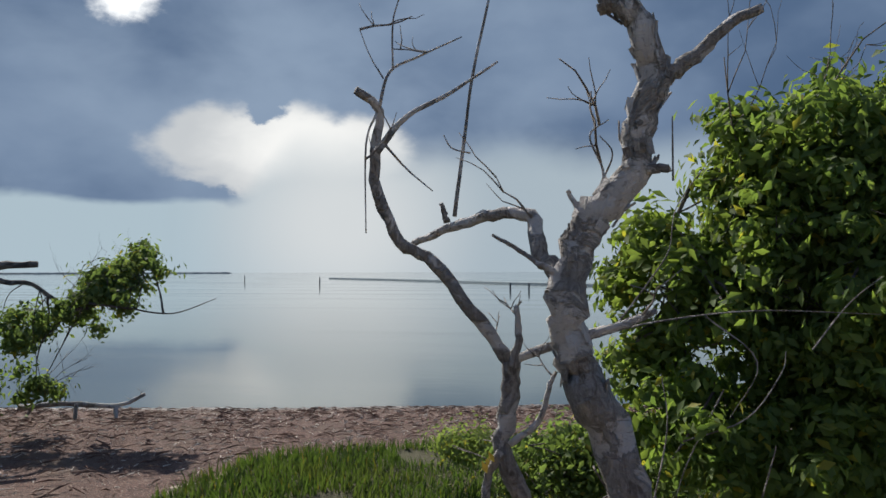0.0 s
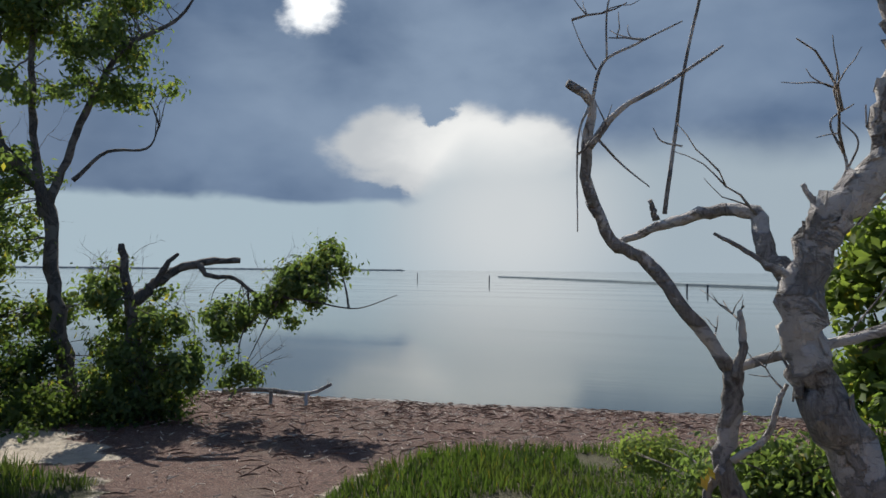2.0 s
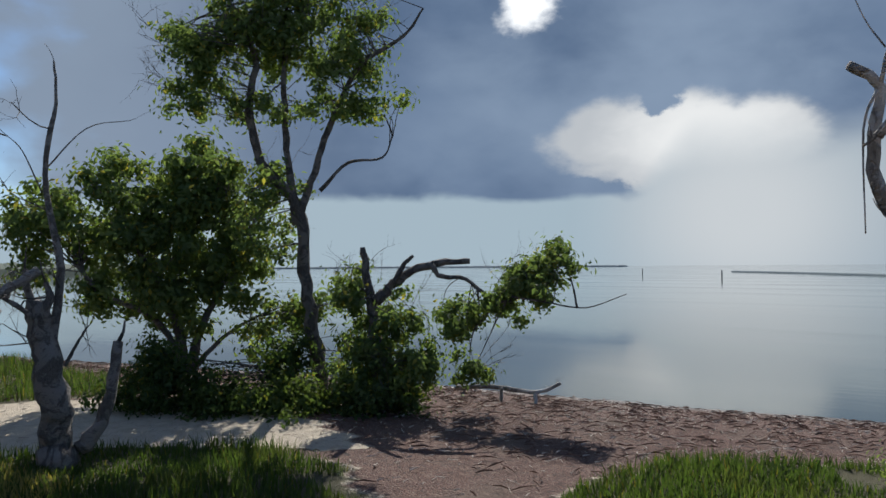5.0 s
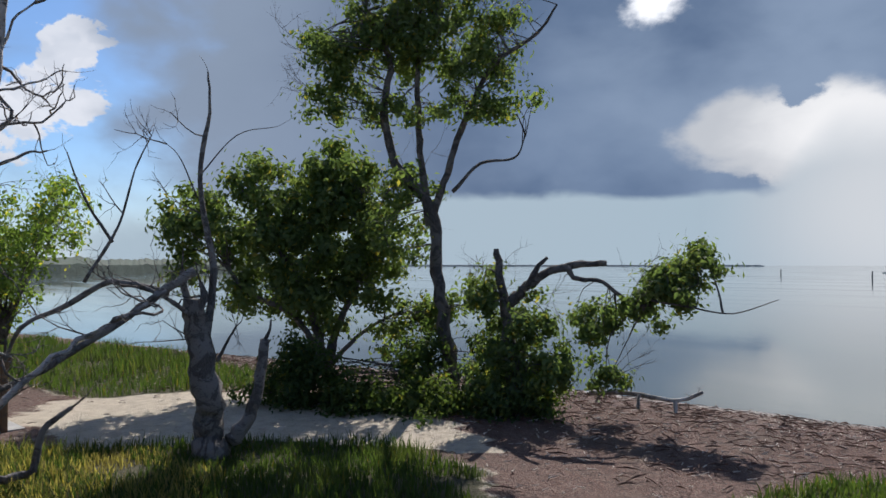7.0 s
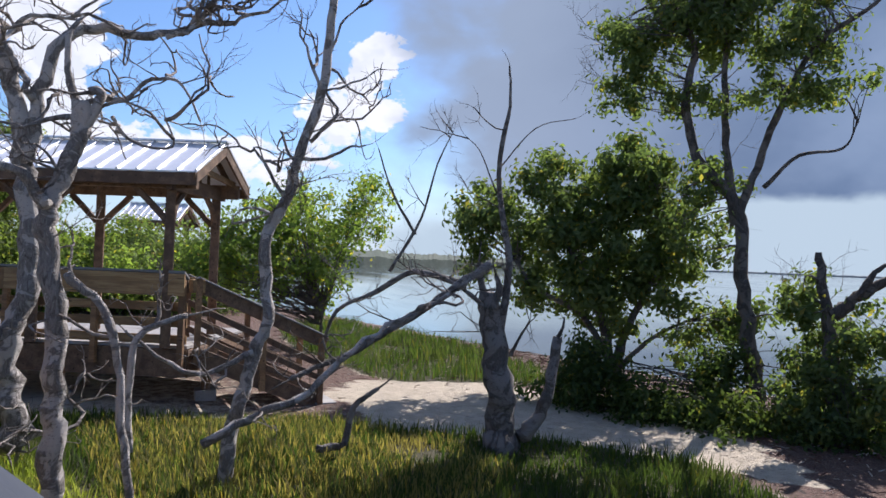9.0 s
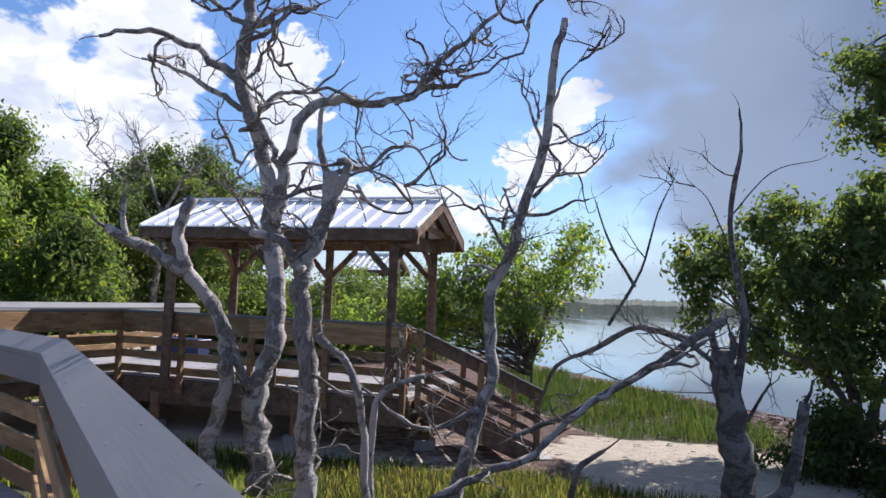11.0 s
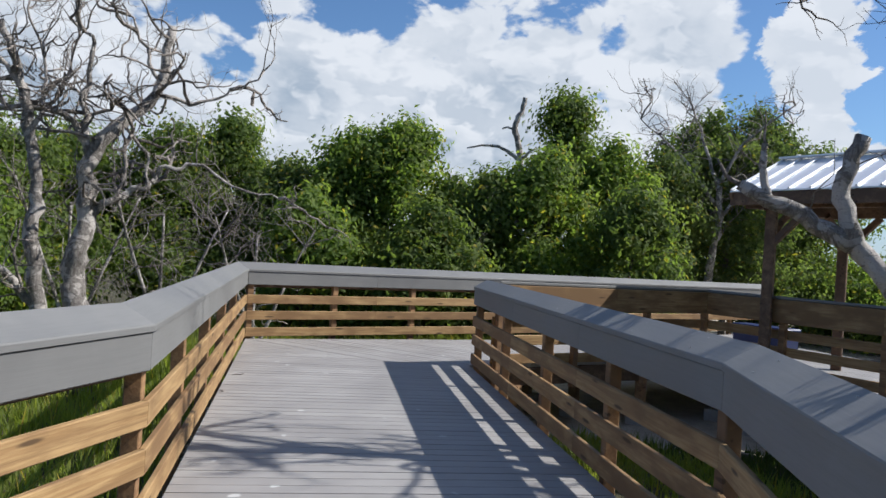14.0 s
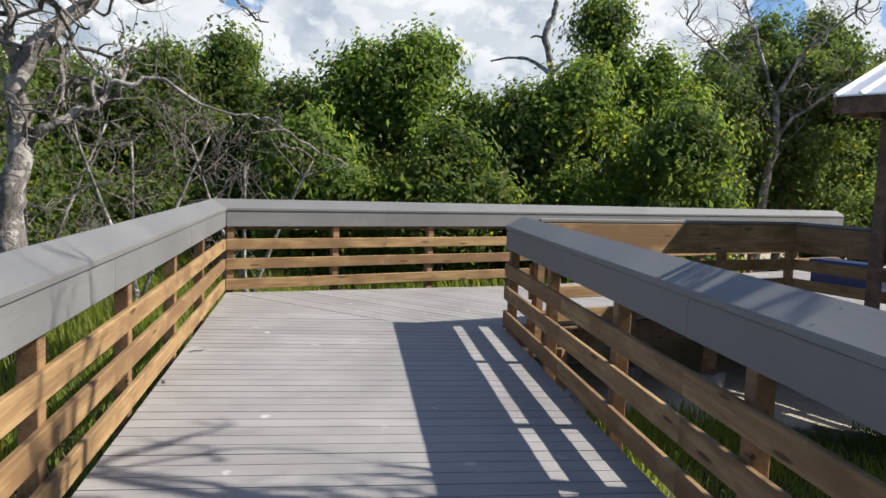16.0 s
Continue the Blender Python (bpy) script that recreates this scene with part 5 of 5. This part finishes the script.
SNAG_LIMBS = [([(-21.35, -10.37, 4.16), (-21.10, -10.82, 4.48), (-20.86, -11.25, 4.55), (-20.60, -11.69, 4.44)], 0.06, 0.02), ([(-21.35, -10.37, 4.11), (-21.45, -10.18, 4.42), (-21.54, -10.00, 4.52)], 0.05, 0.03), ([(-21.27, -10.51, 5.01), (-21.15, -10.73, 5.08), (-21.08, -10.87, 5.04)], 0.04, 0.02), ([(-20.58, -9.67, 1.98), (-20.38, -10.06, 2.56), (-20.14, -10.49, 2.90), (-19.86, -10.98, 2.31), (-19.79, -11.08, 1.91)], 0.07, 0.03)]
VINES = [[(0.61, 3.64, 1.21), (0.86, 3.92, 1.25), (1.26, 4.16, 1.28), (1.76, 4.32, 1.26)], [(1.02, 4.41, 0.72), (1.26, 4.36, 0.83), (1.39, 4.33, 1.02), (1.41, 4.33, 1.11)], [(0.86, 4.12, 0.52), (0.92, 4.12, 0.83), (0.90, 4.12, 1.04)], [(1.20, 4.48, 0.93), (1.05, 4.50, 0.61), (0.99, 4.51, 0.41)], [(0.72, 4.34, 1.17), (0.88, 4.32, 1.39), (0.96, 4.31, 1.52), (0.99, 4.31, 1.69), (1.11, 4.29, 1.87)], [(1.34, 4.45, 0.49), (1.39, 4.44, 0.68), (1.39, 4.43, 0.71)], [(1.50, 4.30, 1.12), (1.62, 4.26, 1.30), (1.73, 4.22, 1.41)], [(1.13, 4.49, 1.24), (1.33, 4.45, 1.05), (1.22, 4.47, 0.81)]]
D1B_LEAF = (0.29, 3.55, 0.82)
BIN_AT = (-17.92, -3.17, 0.002)
TREE_LINE = [(-8.1, -19.5, 2.97, 2.27, 0), (-9.6, -19.0, 3.14, 1.96, 1), (-12.2, -20.1, 3.84, 1.99, 0), (-15.0, -20.7, 4.17, 1.81, 2), (-16.3, -18.6, 4.62, 1.39, 0), (-18.2, -18.4, 5.16, 1.09, 0), (-18.8, -16.4, 3.87, 1.39, 2), (-19.2, -14.5, 4.62, 1.16, 1), (-20.0, -13.5, 5.16, 1.33, 1), (-20.9, -12.1, 3.49, 1.00, 2), (-20.6, -10.7, 3.66, 0.95, 0), (-21.2, -9.6, 4.31, 1.11, 1), (-24.2, -10.2, 6.45, 0.91, 0), (-23.8, -8.5, 4.80, 1.30, 1), (-26.2, -7.7, 4.82, 1.13, 2), (-31.4, -7.8, 6.94, 1.81, 2), (-31.8, -6.1, 7.20, 1.81, 2), (-32.0, -4.3, 5.80, 1.81, 0), (-32.2, -2.4, 1.79, 2.04, 1), (-32.3, -0.4, 1.89, 2.27, 0), (-32.2, 1.7, 2.19, 2.49, 2), (-16.2, -13.3, 2.74, 0.86, 1), (-18.0, -11.1, 2.73, 0.86, 0), (-21.2, -6.9, 3.24, 0.91, 0)]


def rel_spray(line, k, d, ln, r=0.006, depth=2):
    return (line[k], d, ln, r, depth)


dead_tree("weathered grey dead tree with peeling bark beside the boardwalk", D1_TRUNK[0], D1_TRUNK, D1_LIMBS, 11, r=(0.078, 0.034), random_twigs=5, twig_len=0.25, depth=1, flakes=150)
dead_tree("slim grey dead tree leaning beside a thicker trunk", D1B_TRUNK[0], D1B_TRUNK, D1B_LIMBS, 12, r=(0.036, 0.03), random_twigs=8, twig_len=0.16, depth=1)
dead_tree("broken dead snag with splintered top in the grass", D2_TRUNK[0], D2_TRUNK, D2_LIMBS, 13, r=(0.235, 0.13), mat=DEADDARK, twig=BARK, random_twigs=26, twig_len=0.7, depth=2)
dead_tree("bent dead tree beside the beach stairs", D3_TRUNK[0], D3_TRUNK, D3_LIMBS, 14, r=(0.085, 0.042), random_twigs=14, twig_len=0.5, depth=2, boughs=16, bough_r=0.018, zig=0.06)
dead_tree("tall dead tree with wide bare limbs", D4_TRUNK[0], D4_TRUNK, D4_LIMBS, 15, r=(0.15, 0.06), random_twigs=14, twig_len=0.62, depth=2, boughs=30, bough_r=0.03, zig=0.10)
dead_tree("thick dead trunk with a broken crown", D4B_TRUNK[0], D4B_TRUNK, D4B_LIMBS, 16, r=(0.085, 0.058), random_twigs=10, twig_len=0.36, depth=2, boughs=14, bough_r=0.017, zig=0.04)
dead_tree("leaning pale dead trunk with broken limb ends", D5_TRUNK[0], D5_TRUNK, D5_LIMBS, 17, r=(0.10, 0.065), random_twigs=4, twig_len=0.4, depth=1)
dead_tree("pale dead tree with curling limbs beyond the railing", D6_TRUNK[0], D6_TRUNK, D6_LIMBS, 18, r=(0.20, 0.06), random_twigs=22, twig_len=0.75, depth=2, boughs=30, bough_r=0.032, zig=0.10)
dead_tree("thin dead tree with bare twigs beyond the railing", D6B_TRUNK[0], D6B_TRUNK, D6B_LIMBS, 19, r=(0.13, 0.05), random_twigs=24, twig_len=0.75, depth=2, boughs=16, bough_r=0.022, zig=0.08)
dead_tree("dead snag with one long arm above the thicket", SNAG_TRUNK[0], SNAG_TRUNK, SNAG_LIMBS, 20, r=(0.13, 0.06), random_twigs=3, twig_len=0.3, depth=1)

live_tree("shrub", "dark leafy shrub round a broken trunk at the beach", BUSH_B_TRUNK[0], [(BUSH_B_TRUNK, 0.17, 0.05), (BUSH_B_ARCH, 0.10, 0.045), (BUSH_B_STUB, 0.06, 0.03), (BUSH_B_BEND, 0.05, 0.02), (BUSH_B_TWIG, 0.02, 0.006)],
          BUSH_B, 17000, 0.052, LEAF, 31, 0.105, limbs=26, bare=30, per=85)
TALL += [tuple((p + q) / 2 for p, q in zip(a[:3], b[:3])) + (0.5, 0.5, 0.34) for a, b in zip(TALL[:12], TALL[1:13])]
live_tree("tree", "tall thin-crowned mangrove tree at the water's edge", TALL_STEMS[0][0][0], TALL_STEMS, TALL, 24000, 0.06, LEAF, 32, 0.15, limbs=100, bare=120, per=74)
live_tree("tree", "broad round mangrove tree with dense leaves", ROUND_STEMS[0][0][0], ROUND_STEMS, ROUND, 28000, 0.066, LEAF, 33, 0.16, limbs=60, per=95)
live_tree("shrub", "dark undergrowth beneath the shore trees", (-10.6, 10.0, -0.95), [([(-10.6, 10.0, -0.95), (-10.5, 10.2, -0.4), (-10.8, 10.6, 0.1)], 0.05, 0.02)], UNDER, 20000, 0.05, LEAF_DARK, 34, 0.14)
live_tree("shrub", "dense green buttonwood shrub close to the boardwalk", RIGHT_STEMS[0][0][0], RIGHT_STEMS, RIGHT, 60000, 0.034, LEAF_OLIVE, 35, 0.065, limbs=50, bare=12, reach=0.012)
live_tree("shrub", "low green shrub in the grass below the dead tree", (LOW[0][0], LOW[0][1], -0.95), [([(LOW[0][0], LOW[0][1], -0.95), (LOW[0][0], LOW[0][1] + 0.1, -0.4), (LOW[0][0] - 0.1, LOW[0][1], 0.0)], 0.03, 0.012)], LOW, 11000, 0.028, LEAF, 36, 0.1, reach=0.01)
live_tree("tree", "thin airy mangrove tree behind the pavilion", AIRY_STEMS[0][0][0], AIRY_STEMS, AIRY, 4200, 0.065, LEAF_BRIGHT, 37, 0.2, limbs=24, bare=16)
live_tree("shrub", "green thicket behind the pavilion", (BEHIND[1][0], BEHIND[1][1], -0.95), [([(BEHIND[1][0], BEHIND[1][1], -0.95), (BEHIND[1][0], BEHIND[1][1], 0.2)], 0.06, 0.02)], BEHIND, 9500, 0.07, LEAF_BRIGHT, 38, 0.22, limbs=40, bare=40)


# ---- mangrove thicket on the land side ----
def thicket_tree(x, y, top, half, kind, seed):
    rng = random.Random(seed)
    base = Vector((x, y, -0.95))
    h = top + 0.95
    blobs = []
    for i in range(44):
        t = rng.random() ** 0.8
        wide = (0.72 + 0.28 * math.sin(3.0 * t)) * (1 - 0.75 * max(0.0, t - 0.5) ** 1.3 / 0.41)
        r = half * rng.uniform(0.13, 0.30)
        g, out = rng.uniform(0, 6.28), half * wide * math.sqrt(rng.uniform(0.1, 1.0))
        blobs.append((x + math.cos(g) * out, y + math.sin(g) * out, -0.6 + (h - 0.75) * t, r, r, r * rng.uniform(0.9, 1.7)))
    for i in range(7):
        g, out, r = rng.uniform(0, 6.28), half * rng.uniform(0.0, 0.6), rng.uniform(0.10, 0.2)
        blobs.append((x + math.cos(g) * out, y + math.sin(g) * out, top - 0.2 - out * 0.5 + rng.uniform(-0.4, 0.15), r, r, r * rng.uniform(1.6, 3.0)))
    stems = [([base, base + Vector((rng.uniform(-.2, .2), rng.uniform(-.2, .2), h * 0.4)), base + Vector((rng.uniform(-.4, .4), rng.uniform(-.4, .4), h * 0.85))], 0.09, 0.02)]
    lab = ("dense dark mangrove tree in the thicket", "bright green mangrove tree in the thicket", "dark leafy tree with grey bare twigs in the thicket")[kind]
    live_tree("mangrove_tree", lab, base, stems, blobs, int(5200 * half * h / 3.0) + 8000, 0.078, (LEAF_OLIVE, LEAF_BRIGHT, LEAF_OLIVE if seed % 2 else LEAF)[kind], seed, 0.25, per=34, limbs=16, bare=(9, 5, 24)[kind], group="thicket trees")


for i, (x, y, top, half, kind) in enumerate(TREE_LINE):
    thicket_tree(x, y, top, half * 1.35, kind, 100 + i)


for i, (x, y, h) in enumerate(((-11.3, -12.2, 3.4), (-12.6, -11.2, 2.9), (-10.4, -13.6, 3.6))):
    dead_tree("grey leafless thicket shrub full of fine twigs", (x, y, -0.95), [(x, y, -0.95), (x + 0.1, y, 0.0), (x + 0.2, y + 0.1, h * 0.55)],
              [([(x, y, -0.6), (x - 0.5, y + 0.3, h * 0.3), (x - 0.9, y + 0.5, h * 0.6)], 0.04, 0.015), ([(x, y, -0.5), (x + 0.6, y - 0.2, h * 0.35), (x + 1.2, y + 0.1, h * 0.65)], 0.04, 0.015)],
              60 + i, r=(0.06, 0.02), random_twigs=20, twig_len=0.9, depth=2, boughs=9, bough_r=0.014)

# a tree half dead: pale trunk, a wide fan of bare limbs, leaves left in the middle
dead_tree("pale half-dead tree with a wide fan of bare limbs", (-26.9, -6.5, -0.95), [(-26.9, -6.5, -0.95), (-27.1, -6.45, 1.2), (-27.0, -6.2, 2.8), (-27.2, -6.3, 4.3)],
          [([(-27.2, -6.3, 3.4), (-27.0, -7.4, 4.9), (-27.0, -8.9, 6.3)], 0.08, 0.02), ([(-27.2, -6.3, 3.9), (-27.3, -6.9, 5.6), (-27.2, -7.5, 7.2)], 0.07, 0.02),
           ([(-27.2, -6.3, 4.1), (-27.1, -5.6, 5.4), (-27.0, -4.2, 6.5)], 0.07, 0.02), ([(-27.1, -6.3, 3.0), (-26.8, -4.9, 4.2), (-26.6, -3.5, 4.7)], 0.06, 0.02)],
          70, r=(0.15, 0.08), random_twigs=36, twig_len=1.1, depth=2, boughs=18, bough_r=0.03, zig=0.1)
live_tree("mangrove_tree", "dark leafy crown behind a half-dead tree", (-28.2, -6.2, -0.95), [([(-28.2, -6.2, -0.95), (-28.3, -6.2, 1.5), (-28.2, -6.1, 4.2)], 0.12, 0.04)],
          [(-28.2, -6.2, 5.2, 0.8, 0.9, 0.5), (-28.1, -7.2, 4.7, 0.8, 0.9, 0.5), (-28.3, -5.0, 4.8, 0.8, 1.0, 0.5), (-28.2, -6.4, 4.0, 0.9, 1.6, 0.6), (-28.1, -4.2, 4.1, 0.7, 0.8, 0.4), (-28.2, -7.9, 3.7, 0.7, 0.7, 0.5), (-28.2, -6.0, 2.8, 0.9, 1.8, 0.7), (-28.2, -6.0, 1.4, 0.9, 2.2, 0.8)], 22000, 0.075, LEAF, 171, 0.17, limbs=30, bare=20, group="thicket trees")


# ---- grass and wrack ----
def blades(name, label, areas, per_m2, height, mat, seed, keep=None):
    rng = np.random.default_rng(seed)
    roots = []
    for poly in areas:
        xs, ys = [p[0] for p in poly], [p[1] for p in poly]
        n = int((max(xs) - min(xs)) * (max(ys) - min(ys)) * per_m2)
        q = np.stack([rng.uniform(min(xs), max(xs), n), rng.uniform(min(ys), max(ys), n)], 1)
        roots += [(x, y) for x, y in q if inside(poly, x, y) and noise.noise(Vector((x * 0.8, y * 0.8, seed))) > -0.42 and (keep is None or keep(x, y))]
    r = np.array(roots)
    n = len(r)
    z = np.array([Z_GROUND + 0.05 * noise.noise(Vector((x * 0.5, y * 0.5, 0))) + 0.018 * noise.noise(Vector((x * 2.3, y * 2.3, 4))) - 0.02 for x, y in roots])
    tall = np.array([1.0 + 0.55 * noise.noise(Vector((x * 0.6, y * 0.6, 3))) for x, y in roots])[:, None]
    hgt = height * rng.uniform(0.5, 1.25, (n, 1)) * tall
    g = rng.uniform(0, 2 * np.pi, n)
    lean = np.stack([np.cos(g), np.sin(g), np.zeros(n)], 1) * hgt * rng.uniform(0.15, 0.75, (n, 1))
    side = np.stack([-np.sin(g), np.cos(g), np.zeros(n)], 1) * rng.uniform(0.004, 0.009, (n, 1)) * (1 + height)
    b = np.concatenate([r, z[:, None]], 1)
    up = np.array([0, 0, 1.0])
    co = np.empty((n, 5, 3))
    co[:, 0], co[:, 1] = b - side, b + side
    co[:, 2], co[:, 3] = b + up * hgt * 0.6 + lean * 0.35 + side * 0.8, b + up * hgt * 0.6 + lean * 0.35 - side * 0.8
    co[:, 4] = b + up * hgt + lean
    base = (np.arange(n) * 5)[:, None]
    tri = np.concatenate([base + np.array([0, 1, 2]), base + np.array([0, 2, 3]), base + np.array([3, 2, 4])], 1).reshape(-1)
    return tagged(new(name, quick_mesh(name, co.reshape(-1, 3), tri, mat)), label, "grass", kind="stuff")


# strip by the railing that gets the grass colour brightened for sun
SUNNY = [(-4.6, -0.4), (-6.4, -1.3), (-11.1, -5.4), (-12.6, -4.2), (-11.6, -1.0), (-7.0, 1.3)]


def off_deck(x, y):
    return not any(inside(list(o), x, y) for _, o, _ in DECKS)


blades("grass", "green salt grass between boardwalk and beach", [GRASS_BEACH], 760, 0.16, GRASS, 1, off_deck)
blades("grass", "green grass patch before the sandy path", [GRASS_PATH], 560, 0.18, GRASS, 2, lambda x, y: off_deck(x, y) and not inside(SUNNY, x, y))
blades("dry_grass", "yellowish dry grass by the stairs", [[(-6.4, 3.4), (-8.0, 5.0), (-9.8, 4.9), (-11.6, 3.2), (-11.4, 0.2), (-8.0, 0.8)]], 420, 0.19, GRASS_DRY, 3, off_deck)
blades("grass", "yellow-green grass along the railing, brightened in colour as if sunlit", [SUNNY], 620, 0.22, GRASS_SUN, 7, off_deck)
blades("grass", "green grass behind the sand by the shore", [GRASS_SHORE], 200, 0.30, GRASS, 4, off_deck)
# the undergrowth takes the sun-brightened grass colour too
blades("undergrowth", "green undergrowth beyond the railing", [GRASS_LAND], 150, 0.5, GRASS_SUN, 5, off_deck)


def wrack_litter():
    """Dry weed, sticks and shells strewn over the beach."""
    rng = random.Random(8)
    g = Geo()
    for i in range(5200):
        x = rng.uniform(-24, 8)
        s = abs(rng.gauss(0, 3.2)) + 0.15
        y = shore_y(x) - s
        if any(inside(q, x, y) for q in (GRASS_BEACH, GRASS_PATH, SAND)) or not off_deck(x, y):
            continue
        z = min(Z_GROUND + 0.03, Z_WATER + 0.075 * s) + 0.012
        a = rng.uniform(0, 3.14)
        ln = rng.uniform(0.03, 0.16)
        d = Vector((math.cos(a), math.sin(a), rng.uniform(-0.15, 0.25))) * ln
        p = Vector((x, y, z))
        g.tube([p - d, p + Vector((0, 0, 0.015)), p + d], [0.004, rng.uniform(0.006, 0.016), 0.004], 4)
    return tagged(part("wrack_litter", g, WRACK), "reddish brown dried seaweed and sticks strewn on the beach", "seaweed", kind="stuff")


wrack_litter()


def chips():
    rng = random.Random(9)
    g = Geo()
    for i in range(4200):
        x = rng.uniform(-20, 6)
        s = abs(rng.gauss(0, 4.0)) + 0.2
        y = shore_y(x) - s
        if any(inside(q, x, y) for q in (GRASS_BEACH, GRASS_PATH)) or not off_deck(x, y):
            continue
        p = Vector((x, y, min(Z_GROUND + 0.03, Z_WATER + 0.075 * s) + 0.008))
        a, ln = rng.uniform(0, 3.14), rng.uniform(0.015, 0.07)
        d = Vector((math.cos(a), math.sin(a), rng.uniform(-0.1, 0.2))) * ln
        g.tube([p - d, p + d], [rng.uniform(0.004, 0.012), 0.005], 4)
    return tagged(part("beach_chips", g, PALE_CHIP), "pale shell bits and stick ends on the beach", "debris", kind="stuff")


chips()

# a washed-up branch with legs on the beach
dl = dead_tree("small driftwood branch lying on the beach", (-7.4, 12.6, -0.98), [(-8.4, 12.3, -0.80), (-7.6, 12.5, -0.74), (-6.9, 12.7, -0.80), (-6.5, 12.9, -0.62)],
          [([(-7.5, 12.5, -0.75), (-7.45, 12.4, -1.0)], 0.035, 0.03), ([(-6.9, 12.7, -0.8), (-6.85, 12.6, -1.02)], 0.04, 0.03), ([(-8.2, 12.35, -0.8), (-8.3, 12.3, -1.0)], 0.03, 0.025)], 41, r=(0.05, 0.03), random_twigs=4, twig_len=0.25, depth=1)

# thin pale vines and whips through the shrub beside the dead tree
for i, pts in enumerate(VINES):
    g = Geo()
    line = bend(pts)
    g.tube([p - Vector(pts[0]) for p in line], [0.0042 - 0.0026 * j / len(line) for j in range(len(line))], 5)
    ob = tagged(part("vine", g, DEADTWIG), "thin pale bare vine hanging in the shrub", "vine", "vines")
    ob.location = pts[0]

yl = leaf_mesh("yellow_leaf", np.array([[0, 0, 0], [0.012, 0.0, 0.02], [-0.01, 0.004, -0.015]]), np.array([[0.2, -1.0, 0.2], [-0.3, -1, 0.1], [0.1, -1, 0.4]]), 0.022, YELLOW_LEAF, np.random.default_rng(3))
ob = tagged(new("yellow_leaf", yl), "yellow withered leaf caught on the slim dead trunk", "leaf")
ob.location = D1B_LEAF

# small dry twigs dropped on the decking
for x, y, turn, ln in ((-8.36, -6.96, 2.8, 0.07), (-7.63, -6.38, 1.1, 0.05)):
    g = Geo().tube([(-ln, 0, 0.006), (-ln * 0.2, 0.012, 0.011), (ln * 0.4, -0.006, 0.008), (ln, 0.014, 0.014)], [0.003, 0.005, 0.0045, 0.002], 5)
    ob = tagged(part("twig", g, BARK), "dry brown twig lying on the decking", "twig", "fallen twigs")
    ob.location, ob.rotation_euler = (x, y, DECK_Z), (0, 0, turn)

bin_ob = thing("storage_bin", "dark blue plastic bin standing on the pavilion platform", "bin", "", "", BIN_AT)
part("body", Geo().slab([(-0.55, -0.2), (0.55, -0.2), (0.55, 0.2), (-0.55, 0.2)], 0.0, 0.42, 0.02), BLUE, bin_ob)
part("lid", Geo().slab([(-0.58, -0.23), (0.58, -0.23), (0.58, 0.23), (-0.58, 0.23)], 0.42, 0.47, 0.02), BLUE, bin_ob)
bin_ob.rotation_euler = (0, 0, 1.15)

# ---- deck boards ----
for name, outline, normal in DECKS:
    dk = thing("deck", "grey composite boardwalk decking with narrow gaps", "deck", "boardwalk decks", "structure", (outline[0][0], outline[0][1], 0))
    nv = Vector((normal[0], normal[1])).normalized()
    rng = random.Random(name)
    dots = [p[0] * nv.x + p[1] * nv.y for p in outline]
    s = min(dots)
    while s < max(dots):
        strip = clip(list(outline), (nv.x, nv.y), s, s + 0.1375)
        s += 0.146
        if len(strip) < 3:
            continue
        ang = math.atan2(nv.x, -nv.y)
        c, q = math.cos(-ang), math.sin(-ang)
        rel = [(p[0] - outline[0][0], p[1] - outline[0][1]) for p in strip]
        flat_pts = [(c * x - q * y, q * x + c * y) for x, y in rel]
        area = sum(a[0] * b[1] - b[0] * a[1] for a, b in zip(flat_pts, flat_pts[1:] + flat_pts[:1]))
        if abs(area) < 0.004:
            continue
        if area < 0:
            flat_pts = flat_pts[::-1]
        z = rng.uniform(-0.0012, 0.0012)
        plank = part("plank", Geo().slab(flat_pts, -0.03 + z, DECK_Z + z, 0.005), DECKING, dk)
        plank.rotation_euler = (0, 0, ang)
